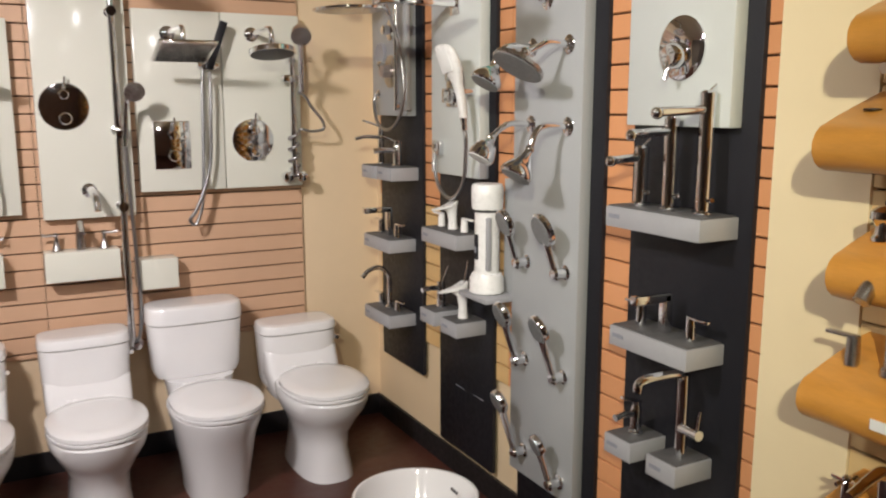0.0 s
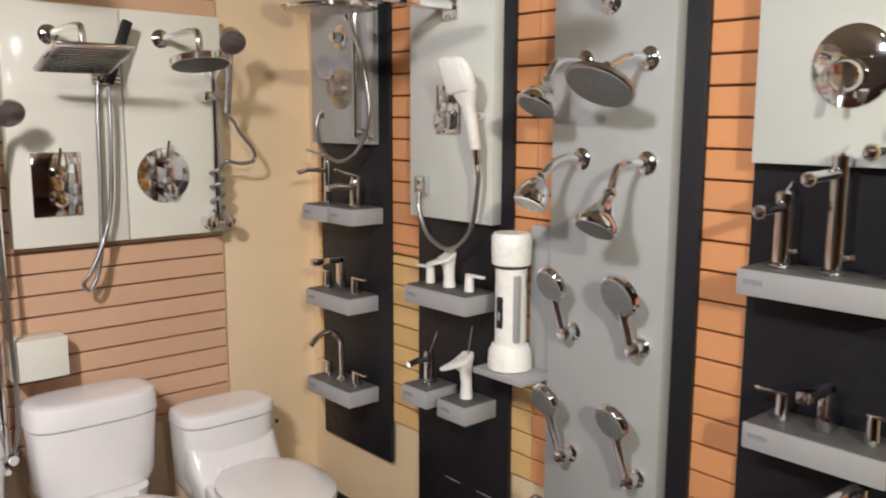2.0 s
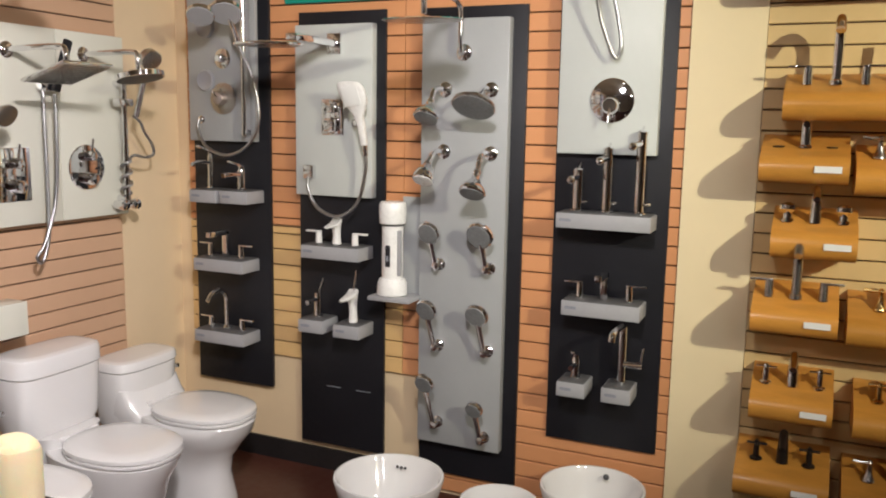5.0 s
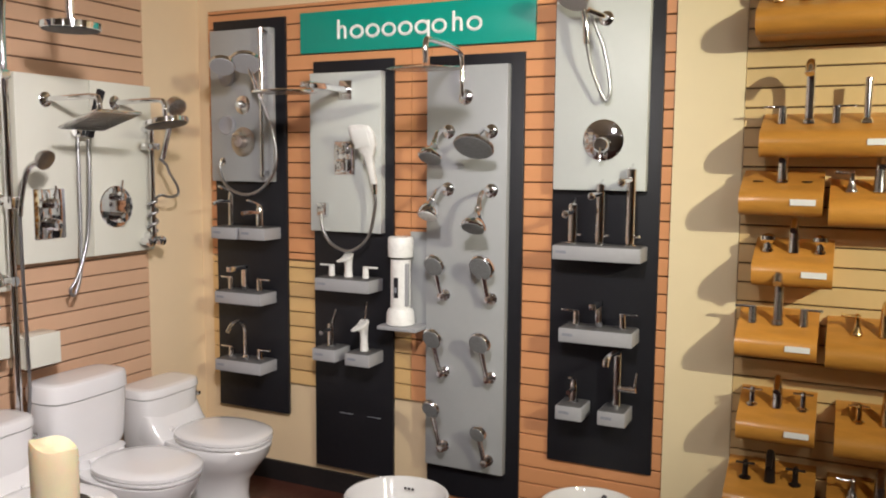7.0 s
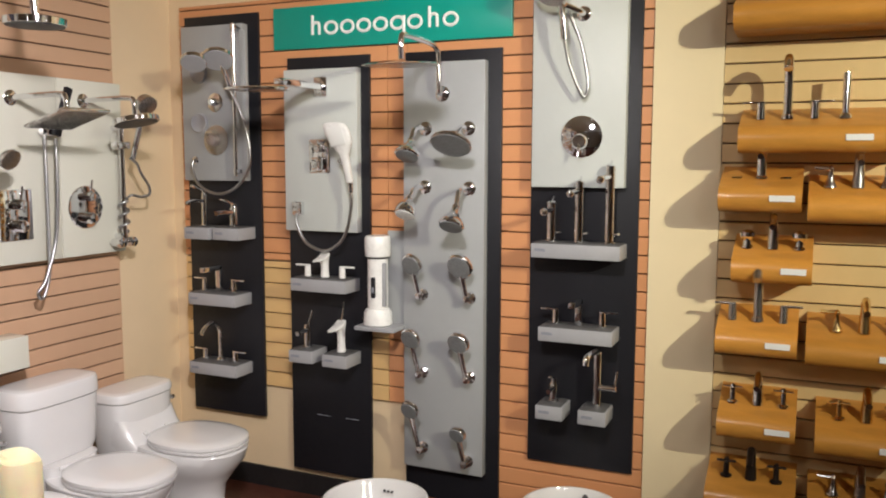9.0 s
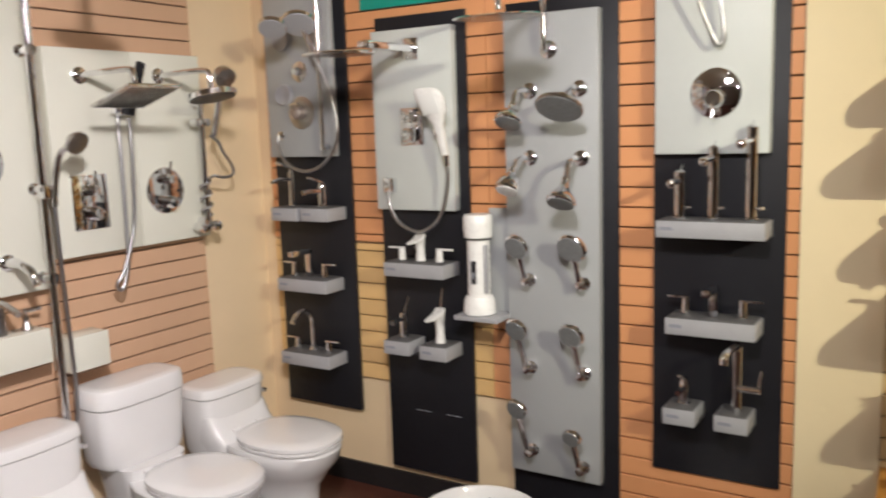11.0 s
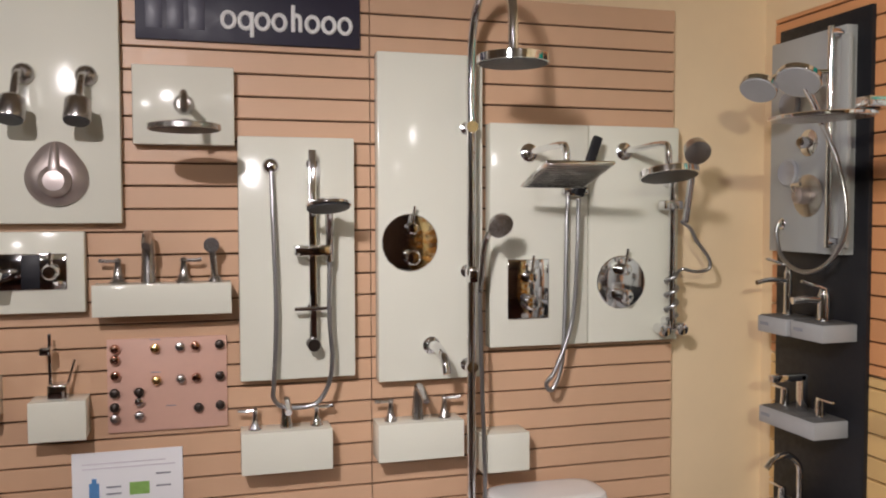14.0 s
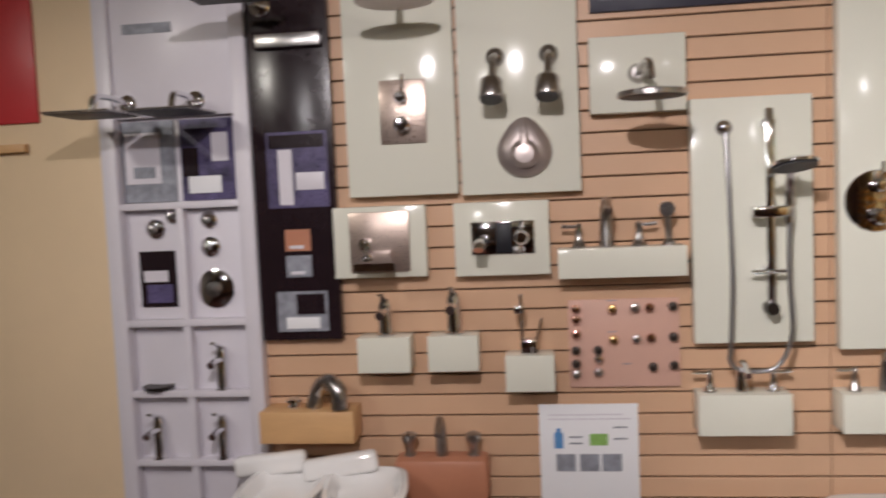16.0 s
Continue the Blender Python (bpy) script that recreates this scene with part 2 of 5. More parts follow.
def toilet(m, label, top, width, one_piece):
    """Back of the tank at y = 0, the bowl towards -y."""
    t = thing("toilet", m @ Matrix.Diagonal((1.0, 1.0, 0.95, 1)), label, "toilet", "row of toilets")
    h = width / 2
    cy = -0.47
    if one_piece:
        rings = [oval(0, -0.36, 0, 0.125, 0.21, 0.25, power=2.8), oval(0, -0.36, 0.03, 0.122, 0.21, 0.245, power=2.8),
                 oval(0, -0.37, 0.14, 0.112, 0.21, 0.22), oval(0, -0.39, 0.22, 0.118, 0.22, 0.21), oval(0, -0.41, 0.29, 0.152, 0.25, 0.235),
                 oval(0, -0.43, 0.35, 0.180, 0.28, 0.258), oval(0, -0.44, 0.40, 0.186, 0.28, 0.262), oval(0, -0.44, 0.412, 0.180, 0.275, 0.256)]
    else:
        rings = [oval(0, -0.38, 0, 0.125, 0.22, 0.19, power=3), oval(0, -0.38, 0.02, 0.125, 0.22, 0.19, power=3),
                 oval(0, -0.40, 0.15, 0.140, 0.24, 0.20, power=2.8), oval(0, -0.42, 0.30, 0.165, 0.27, 0.225), oval(0, -0.44, 0.38, 0.182, 0.29, 0.25),
                 oval(0, -0.44, 0.405, 0.186, 0.29, 0.255), oval(0, -0.44, 0.412, 0.18, 0.285, 0.25)]
    long = Matrix.Diagonal((1.0, 1.05, 1.0, 1.0))
    part("bowl", loft(B(), rings), PORCELAIN, t, m=long)
    low = 0.33 if one_piece else 0.46
    r = []
    seam = top - (0.05 if one_piece else 0.085)
    for z, w, d in ((low, h * 0.86, 0.088), (low + 0.03, h * 0.92, 0.097), ((low + top) / 2, h * 0.96, 0.1), (seam - 0.015, h * 0.985, 0.102), (seam - 0.003, h * 0.985, 0.102)):
        r.append(oval(0, -0.105, z, w, d, d + 0.016, power=4))
    if one_piece:
        part("shoulder", loft(B(), [oval(0, -0.19, 0.30, h * 0.8, 0.17, 0.12, power=4), oval(0, -0.19, 0.40, h * 0.93, 0.18, 0.13, power=4),
                                    oval(0, -0.17, 0.45, h * 0.94, 0.16, 0.085, power=5), oval(0, -0.15, 0.52, h * 0.94, 0.14, 0.06, power=6)]), PORCELAIN, t)
    else:
        part("pedestal_deck", loft(B(), [oval(0, -0.13, 0.10, 0.10, 0.10, 0.12, power=4), oval(0, -0.13, 0.36, 0.13, 0.11, 0.14, power=4),
                                         oval(0, -0.13, 0.458, 0.15, 0.11, 0.14, power=4)]), PORCELAIN, t)
    part("tank", loft(B(), r), PORCELAIN, t)
    part("tank_lid", loft(B(), [oval(0, -0.105, seam, h * 0.98, 0.103, 0.119, power=4), oval(0, -0.105, seam + 0.006, h * 1.01, 0.107, 0.125, power=4),
                                oval(0, -0.105, top - 0.02, h * 1.0, 0.106, 0.124, power=4), oval(0, -0.105, top - 0.007, h * 0.98, 0.1, 0.118, power=4),
                                oval(0, -0.105, top - 0.001, h * 0.92, 0.088, 0.104, power=4), oval(0, -0.105, top, h * 0.8, 0.07, 0.085, power=3.5)]), PORCELAIN, t)
    part("seat", loft(B(), [oval(0, cy, 0.414, 0.178, 0.205, 0.225), oval(0, cy, 0.418, 0.185, 0.21, 0.232), oval(0, cy, 0.429, 0.186, 0.21, 0.233),
                            oval(0, cy, 0.432, 0.182, 0.205, 0.229)]), PLASTIC, t, m=long)
    part("seat_lid", loft(B(), [oval(0, cy, 0.434, 0.181, 0.207, 0.228), oval(0, cy, 0.438, 0.187, 0.212, 0.234), oval(0, cy, 0.452, 0.186, 0.21, 0.232),
                                oval(0, cy, 0.461, 0.172, 0.195, 0.216), oval(0, cy, 0.465, 0.13, 0.15, 0.17)]), PORCELAIN, t, m=long)
    for s in (-1, 1):
        part("hinge", cyl(B(), (s * 0.07 - 0.02, cy + 0.222, 0.445), (s * 0.07 + 0.02, cy + 0.222, 0.445), 0.012), PLASTIC, t, m=long)
    if one_piece:
        part("flush_button", lathe(B(), (h * 0.93, -0.16, top - 0.1), (0.25, -1, 0), [(0.0, 0.012), (0.035, 0.012), (0.04, 0.009)]), CHROME, t)
    return t


toilet(pose(0.273, 3.85, 0, 0, 0, 0), "white one-piece toilet with closed lid and low tank", 0.716, 0.365, True)
toilet(pose(0.735, 3.857, 0, 0, 0, 0), "white two-piece toilet with tall wide tank, closed lid", 0.80, 0.415, False)
toilet(pose(1.208, 3.857, 0, 0, 0, 0), "white one-piece toilet standing beside the corner, lid closed", 0.652, 0.372, True)
toilet(pose(-0.20, 3.84, 0, 0, 0, 0), "white one-piece toilet with chrome side button, lid closed", 0.70, 0.36, True)


# ---------- boards on the east wall ----------
def board(name, m, w, h, d, mat, label, bevel=0.003, category="display board", group=""):
    """Lower left corner of the back at the origin, front at y = -d."""
    return solid(name, box(B(), 0, w, -d, 0, 0, h, bevel), mat, m, label, category, group)


BACK = 1.7085
for y1, y0, z0, z1 in ((3.783, 3.333, 0.377, 2.395), (3.166, 2.718, 0.14, 2.166), (2.532, 2.07, 0.112, 2.163), (1.934, 1.475, 0.37, 2.39)):
    board("black_board", on_b(y1, z0, BACK), y1 - y0, z1 - z0, 0.0185, BLACK, "tall matt black laminate board on the slat wall", 0.002, group="black display boards")
for y1, y0, z0, z1, mat, label in ((3.77, 3.392, 1.578, 2.34, GREY, "grey metallic board with shower valves and hose"),
                                   (3.157, 2.76, 1.345, 2.105, PALE, "light grey board with rain shower and hand shower"),
                                   (2.52, 2.13, 0.268, 2.11, GREY, "long grey board carrying ten shower heads"),
                                   (1.918, 1.527, 1.572, 2.355, PALE, "light grey board with round chrome valve")):
    board("grey_board", on_b(y1, z0, 1.6895), y1 - y0, z1 - z0, 0.045, mat, label, 0.004, group="grey display boards")

for y in (3.02, 2.86):
    solid("board_slot", box(B(), 0, 0.075, -0.0012, 0, 0, 0.003), GREYP, on_b(y, 0.43, 1.6898), "thin worn slot mark on the black board", "slot")

SHELVES = [(3.704, 3.55, 1.35), (3.525, 3.37, 1.352), (3.69, 3.402, 1.02), (3.695, 3.405, 0.665), (3.073, 2.775, 1.13), (3.09, 2.96, 0.783), (2.905, 2.772, 0.778),
           (1.885, 1.518, 1.347), (1.85, 1.541, 1.0), (1.857, 1.742, 0.665), (1.675, 1.56, 0.665)]
for y1, y0, z in SHELVES:
    s = thing("display_shelf", on_b(y1, z - 0.062, 1.6895), "small grey box shelf holding faucets on the black board", "shelf", "grey faucet shelves")
    w = y1 - y0
    part("shelf_box", box(B(), 0, w, -0.138, 0, 0, 0.058, 0.002), GREYS, s)
    part("top_plate", box(B(), 0.006, w - 0.006, -0.132, -0.004, 0.058, 0.062, 0.001), CHARCOAL, s, "dark glossy top plate")
    if w > 0.11:
        part("name_tag", box(B(), 0.015, 0.06, -0.1395, -0.1382, 0.026, 0.038), GREYP, s, "small grey printed tag")

# ---------- fixtures, by kind ----------
def flange(bm, p, d=(0, -1, 0), r=0.03, t=0.012):
    return lathe(bm, p, d, [(0, r), (t * 0.5, r), (t, r * 0.75), (t * 1.3, r * 0.4)])


def rain_head(t, c, r, tilt=0.0, thick=0.018, square=False, mat=CHROME, face=RUBBER):
    """A wide flat head with its rubber face underneath; c is the top middle."""
    m = Matrix.Translation(c) @ Matrix.Rotation(radians(tilt), 4, "X")
    if square:
        a = box(B(), -r, r, -r, r, -thick, 0, 0.004)
        f = box(B(), -r * 0.93, r * 0.93, -r * 0.93, r * 0.93, -thick - 0.003, -thick + 0.002, 0.001)
    else:
        a = lathe(B(), (0, 0, 0), (0, 0, -1), [(-0.008, 0.02), (0, r * 0.5), (0.004, r * 0.96), (0.007, r), (thick, r), (thick + 0.001, r * 0.97)], 40)
        f = lathe(B(), (0, 0, -thick), (0, 0, -1), [(-0.002, r * 0.95), (0.003, r * 0.93), (0.0035, r * 0.9)], 40)
    part("head", a, mat, t, m=m)
    part("spray_face", f, face, t, "dark rubber spray face" if face is RUBBER else "brushed metal spray face", m=m)
    return m


def shower_head(m, label, kind, group="shower heads on the grey board"):
    t = thing("wall_shower", m, label, "shower head", group)
    part("flange", flange(B(), (0, 0, 0), r=0.031), CHROME, t)
    end = {"bell": (0, -0.15, -0.055), "disc": (0, -0.17, -0.03), "cup": (0, -0.165, -0.045), "cone": (0, -0.15, -0.07)}[kind]
    part("arm", tube(B(), [(0, -0.005, 0), (0, -0.08, 0.004), (0, -0.125, -0.012), end], 0.0105), CHROME, t)
    d = Vector((0, -0.55, -0.85)).normalized()
    p = Vector(end)
    part("ball_joint", ball(B(), p, 0.017), CHROME, t)
    if kind == "disc":
        prof = [(0, 0.014), (0.02, 0.02), (0.032, 0.05), (0.04, 0.085), (0.052, 0.088), (0.056, 0.084)]
    elif kind == "cup":
        prof = [(0, 0.014), (0.015, 0.02), (0.025, 0.034), (0.06, 0.045), (0.075, 0.046), (0.08, 0.042)]
    elif kind == "bell":
        prof = [(0, 0.014), (0.02, 0.018), (0.035, 0.034), (0.06, 0.052), (0.075, 0.055), (0.08, 0.05)]
    else:
        prof = [(0, 0.014), (0.03, 0.018), (0.06, 0.04), (0.085, 0.055), (0.095, 0.056), (0.1, 0.05)]
    part("head", lathe(B(), p, d, prof, 28), NICKEL if kind == "disc" else CHROME, t)
    h, r = prof[-1]
    part("spray_face", lathe(B(), p + d * h, d, [(-0.002, r), (0.002, r * 0.97), (0.004, r * 0.7), (0.004, 0.001)], 28), SPRAY if kind != "cup" else PLASTIC, t, "grey spray face")
    return t


def hand_shower(m, label, size=0.05, mat=CHROME, length=0.2, group="hand showers on the grey board"):
    """A hand shower standing in a wall bracket at the origin."""
    t = thing("hand_shower", m, label, "hand shower", group)
    part("bracket", lathe(B(), (0, 0, -0.03), (0, -1, 0), [(0, 0.026), (0.008, 0.026), (0.014, 0.017), (0.04, 0.017), (0.05, 0.021), (0.06, 0.015), (0.062, 0.001)], 18), CHROME, t)
    d = Vector((-0.10, -0.28, 1)).normalized()
    p0 = Vector((0, -0.04, -0.05))
    p1 = p0 + d * length
    part("handle", tube(B(), [p0, p0 + d * length * 0.5, p1], 0.0095, r_end=0.0135), CHROME, t)
    c = p1 + d * size * 0.6
    n = Vector((-0.1, -0.9, -0.35)).normalized()
    part("head", lathe(B(), c - n * 0.02, n, [(0, size * 0.3), (0.006, size * 0.8), (0.014, size), (0.026, size), (0.033, size * 0.9)], 28), mat, t)
    part("spray_face", lathe(B(), c + n * 0.013, n, [(0, size * 0.88), (0.003, size * 0.82), (0.004, 0.001)], 28), SPRAY, t, "grey spray face")
    return t


G3 = 1.6465
for y, z, k in ((2.408, 1.821, "bell"), (2.203, 1.82, "disc"), (2.411, 1.563, "cup"), (2.199, 1.56, "cone")):
    shower_head(on_b(y, z, G3), {"bell": "chrome bell-shaped shower head on a wall arm", "disc": "wide flat chrome shower head on a wall arm",
                                 "cup": "chrome cup-shaped shower head with white ring", "cone": "chrome cone-shaped shower head on a wall arm"}[k], k)
for y, z, s, l in ((2.42, 1.11, 0.052, 0.138), (2.19, 1.11, 0.06, 0.138), (2.42, 0.75, 0.05, 0.17), (2.19, 0.75, 0.052, 0.17), (2.418, 0.40, 0.046, 0.2), (2.197, 0.365, 0.04, 0.15)):
    hand_shower(on_b(y, z, G3), "chrome hand shower standing in its wall bracket", s, length=l)

# rain shower with a hooked arm above the long grey board
t = thing("rain_shower", on_b(2.327, 1.971, G3), "large flat chrome rain shower on a hooked arm", "rain shower")
part("flange", flange(B(), (0, 0, 0), r=0.034), CHROME, t)
part("arm", tube(B(), [(0, 0, 0), (0, -0.03, 0.0), (0, -0.045, 0.03), (0, -0.045, 0.15), (0, -0.07, 0.185), (0.03, -0.2, 0.19), (0.055, -0.47, 0.185), (0.058, -0.515, 0.165), (0.058, -0.518, 0.09)], 0.011), CHROME, t)
rain_head(t, (0.058, -0.518, 0.075), 0.15, tilt=3, thick=0.007, face=NICKEL)

# flat-armed rain shower on the second board
t = thing("rain_shower", on_b(2.948, 2.02, G3), "chrome rain shower with flat arm and square plate", "rain shower")
part("wall_plate", box(B(), -0.035, 0.035, -0.012, 0, -0.045, 0.045, 0.004), CHROME, t)
part("arm", box(B(), -0.026, 0.026, -0.34, -0.01, -0.016, 0.012, 0.004), CHROME, t)
rain_head(t, (-0.045, -0.43, -0.03), 0.138, tilt=2, thick=0.014, face=NICKEL)


def hose(parent, pts, r=0.0075):
    return part("hose", tube(B(), pts, r, 10, 10), HOSE, parent, "ribbed chrome hose")


# white hand shower on the second board
t = thing("hand_shower_set", on_b(2.953, 1.70, G3), "white hand shower with chrome valve plate and hose", "hand shower")
part("valve_plate", box(B(), -0.06, 0.055, -0.012, 0, -0.08, 0.08, 0.006), CHROME, t)
part("knob", box(B(), -0.03, 0.03, -0.05, -0.01, -0.065, -0.005, 0.01), CHROME, t)
part("lever", box(B(), -0.02, 0.02, -0.04, -0.01, 0.02, 0.06, 0.008), CHROME, t)
part("holder", cyl(B(), (0.15, 0, -0.02), (0.15, -0.07, -0.02), 0.016), CHROME, t)
rings = []
for f, w, h in ((0.0, 0.012, 0.012), (0.02, 0.016, 0.015), (0.3, 0.018, 0.016), (0.46, 0.021, 0.018), (0.58, 0.04, 0.021), (0.68, 0.058, 0.023), (0.86, 0.065, 0.021), (0.95, 0.059, 0.017), (0.985, 0.046, 0.011), (1.0, 0.02, 0.004)):
    c = Vector((0.198, -0.075, -0.12)).lerp(Vector((0.157, -0.145, 0.15)), f) + Vector((0, 0.018, 0)) * math.sin(f * math.pi)
    rings.append([(c.x + math.copysign(abs(math.cos(a)) ** 0.7, math.cos(a)) * w, c.y + math.copysign(abs(math.sin(a)) ** 0.7, math.sin(a)) * h, c.z) for a in [2 * math.pi * k / 24 for k in range(24)]])
part("hand_piece", loft(B(), rings), PLASTIC, t, "white paddle-shaped hand shower")
face = pose(0.167, -0.1392, 0.085, 16, -9, 0)
part("spray_face", box(B(), -0.04, 0.04, -0.003, 0.003, -0.04, 0.045, 0.0028), WHITEP, t, m=face)
part("hose_collar", cyl(B(), (0.198, -0.075, -0.118), (0.2, -0.072, -0.165), 0.0125, 0.0105), CHROME, t)
part("outlet", box(B(), -0.15, -0.095, -0.03, 0, -0.28, -0.215, 0.008), CHROME, t)
hose(t, [(0.199, -0.073, -0.16), (0.198, -0.065, -0.22), (0.15, -0.05, -0.37), (0.05, -0.045, -0.44), (-0.06, -0.04, -0.41), (-0.115, -0.035, -0.33), (-0.122, -0.03, -0.27)])

# shower set on the first board
t = thing("shower_set", on_b(3.562, 1.964, G3), "chrome slide-bar shower set with valves and loop hose", "shower set")
part("slide_bar", cyl(B(), (0.15, -0.045, -0.36), (0.15, -0.045, 0.37), 0.011), CHROME, t)
part("bar_end", cyl(B(), (0.15, 0, 0.35), (0.15, -0.05, 0.35), 0.014), CHROME, t)
part("bar_end", cyl(B(), (0.15, 0, -0.34), (0.15, -0.05, -0.34), 0.014), CHROME, t)
part("side_rail", box(B(), 0.166, 0.2, -0.02, 0, -0.36, 0.34, 0.004), GREY, t)
part("valve_plate", flange(B(), (0.0, 0, 0), r=0.047, t=0.01), CHROME, t)
part("valve_knob", lathe(B(), (0, -0.01, 0), (0, -1, 0), [(0, 0.022), (0.03, 0.02), (0.035, 0.014)]), CHROME, t)
part("valve_plate", flange(B(), (0.0, 0, -0.185), r=0.075, t=0.012), NICKEL, t)
part("valve_knob", lathe(B(), (0, -0.01, -0.185), (0, -1, 0), [(0, 0.03), (0.04, 0.027), (0.045, 0.02)]), SATIN, t)
part("valve_lever", tube(B(), [(0, -0.05, -0.18), (-0.02, -0.055, -0.15), (0.03, -0.06, -0.145)], 0.006), CHROME, t)
for z in (0.145, -0.1):
    part("body_spray", lathe(B(), (-0.10, 0, z), (0, -1, 0), [(0, 0.05), (0.012, 0.05), (0.017, 0.044), (0.014, 0.040), (0.014, 0.001)]), GREYS, t)
for x, dy, z, r in ((0.165, -0.18, 0.19, 0.073), (0.125, -0.30, 0.165, 0.06)):
    n = Vector((0.3, -0.5, -0.8)).normalized()
    part("head", lathe(B(), Vector((x, dy, z)) - n * 0.02, n, [(0, 0.02), (0.008, r * 0.85), (0.018, r), (0.034, r), (0.036, r * 0.97)], 28), CHROME, t)
    part("spray_face", lathe(B(), Vector((x, dy, z)) + n * 0.0155, n, [(0, r * 0.95), (0.003, r * 0.92), (0.004, 0.001)], 28), GREYS, t, "pale grey spray face")
part("handle", tube(B(), [(0.165, -0.16, 0.17), (0.155, -0.11, 0.11), (0.15, -0.075, 0.05)], 0.012), CHROME, t)
part("head_arm", tube(B(), [(0.12, -0.28, 0.18), (0.1, -0.2, 0.21), (0.12, -0.1, 0.22), (0.15, -0.045, 0.22)], 0.01), CHROME, t)
part("outlet", flange(B(), (-0.134, 0, -0.285), r=0.02), CHROME, t)
hose(t, [(0.15, -0.075, 0.05), (0.205, -0.06, -0.08), (0.235, -0.05, -0.22), (0.222, -0.048, -0.33), (0.14, -0.045, -0.42), (0.03, -0.045, -0.45), (-0.08, -0.04, -0.41), (-0.132, -0.03, -0.33), (-0.134, -0.02, -0.285)])

# fourth board: hand shower on top, round valve
t = thing("shower_set", on_b(1.704, 2.27, G3), "chrome hand shower on a wall elbow with looped hose", "shower set")
part("flange", flange(B(), (0, 0, 0), r=0.03), CHROME, t)
part("elbow", tube(B(), [(0, 0, 0), (0, -0.05, 0.0), (-0.05, -0.10, 0.02)], 0.012), CHROME, t)
n = Vector((-0.2, -0.6, -0.75)).normalized()
part("head", lathe(B(), Vector((-0.10, -0.15, 0.07)) - n * 0.04, n, [(0, 0.02), (0.012, 0.05), (0.03, 0.068), (0.05, 0.07), (0.055, 0.064), (0.056, 0.001)], 30), NICKEL, t)
part("handle", tube(B(), [(-0.09, -0.11, 0.08), (-0.065, -0.1, 0.0), (-0.055, -0.09, -0.11)], 0.014), CHROME, t)
hose(t, [(-0.055, -0.09, -0.11), (-0.04, -0.07, -0.2), (-0.0, -0.05, -0.31), (0.02, -0.04, -0.33), (0.03, -0.04, -0.27), (0.0, -0.04, -0.12), (-0.04, -0.05, -0.02), (-0.045, -0.09, 0.015)])
t = thing("shower_valve", on_b(1.704, 1.78, G3), "round polished chrome shower valve with lever handle", "shower valve")
part("plate", lathe(B(), (0, 0, 0), (0, -1, 0), [(0, 0.085), (0.008, 0.085), (0.016, 0.07), (0.018, 0.001)], 40), CHROME, t)
part("knob", lathe(B(), (0, -0.014, -0.02), (0, -1, 0), [(0, 0.036), (0.03, 0.034), (0.04, 0.026), (0.041, 0.001)]), CHROME, t)
part("lever", tube(B(), [(0, -0.045, -0.02), (0, -0.055, -0.06), (0, -0.06, -0.085)], 0.007), CHROME, t)

# water filter on its own bracket
t = thing("filter_bracket", on_b(2.715, 0.93, 1.6895), "grey angle bracket holding the white filter", "bracket")
part("tray", box(B(), 0.0, 0.2, -0.16, 0, -0.018, 0, 0.002), GREYS, t)
part("back_plate", box(B(), 0.10, 0.2, -0.02, -0.004, 0, 0.43, 0.002), GREY, t)
t = thing("water_filter", on_b(2.632, 0.93, 1.605), "white plastic countertop water filter column", "water filter")
part("base", lathe(B(), (0, 0, 0), (0, 0, 1), [(0, 0.06), (0.005, 0.067), (0.055, 0.065), (0.075, 0.056), (0.078, 0.046)], 32), PLASTIC, t)
part("body", lathe(B(), (0, 0, 0.07), (0, 0, 1), [(0, 0.047), (0.25, 0.047)], 32), PLASTIC, t)
part("cap", lathe(B(), (0, 0, 0.315), (0, 0, 1), [(0, 0.046), (0.004, 0.058), (0.05, 0.06), (0.085, 0.06), (0.096, 0.053), (0.098, 0.001)], 32), PLASTIC, t)
part("seam_ring", lathe(B(), (0, 0, 0.307), (0, 0, 1), [(0, 0.046), (0.001, 0.05), (0.007, 0.05), (0.008, 0.046)], 32), RUBBER, t)
part("display", box(B(), -0.010, 0.012, -0.052, -0.04, 0.13, 0.225, 0.004), BLACK, t, "black display strip")
part("display_figure", box(B(), -0.005, 0.007, -0.0535, -0.051, 0.155, 0.18, 0.001), GREYP, t)
part("spout_clip", box(B(), 0.036, 0.052, -0.03, -0.01, 0.09, 0.29, 0.004), GREYS, t)


# ---------- faucets ----------
def put(base, x, y=-0.07, z=0.0, turn=0.0):
    return base @ pose(x, y, z, 0, 0, turn)


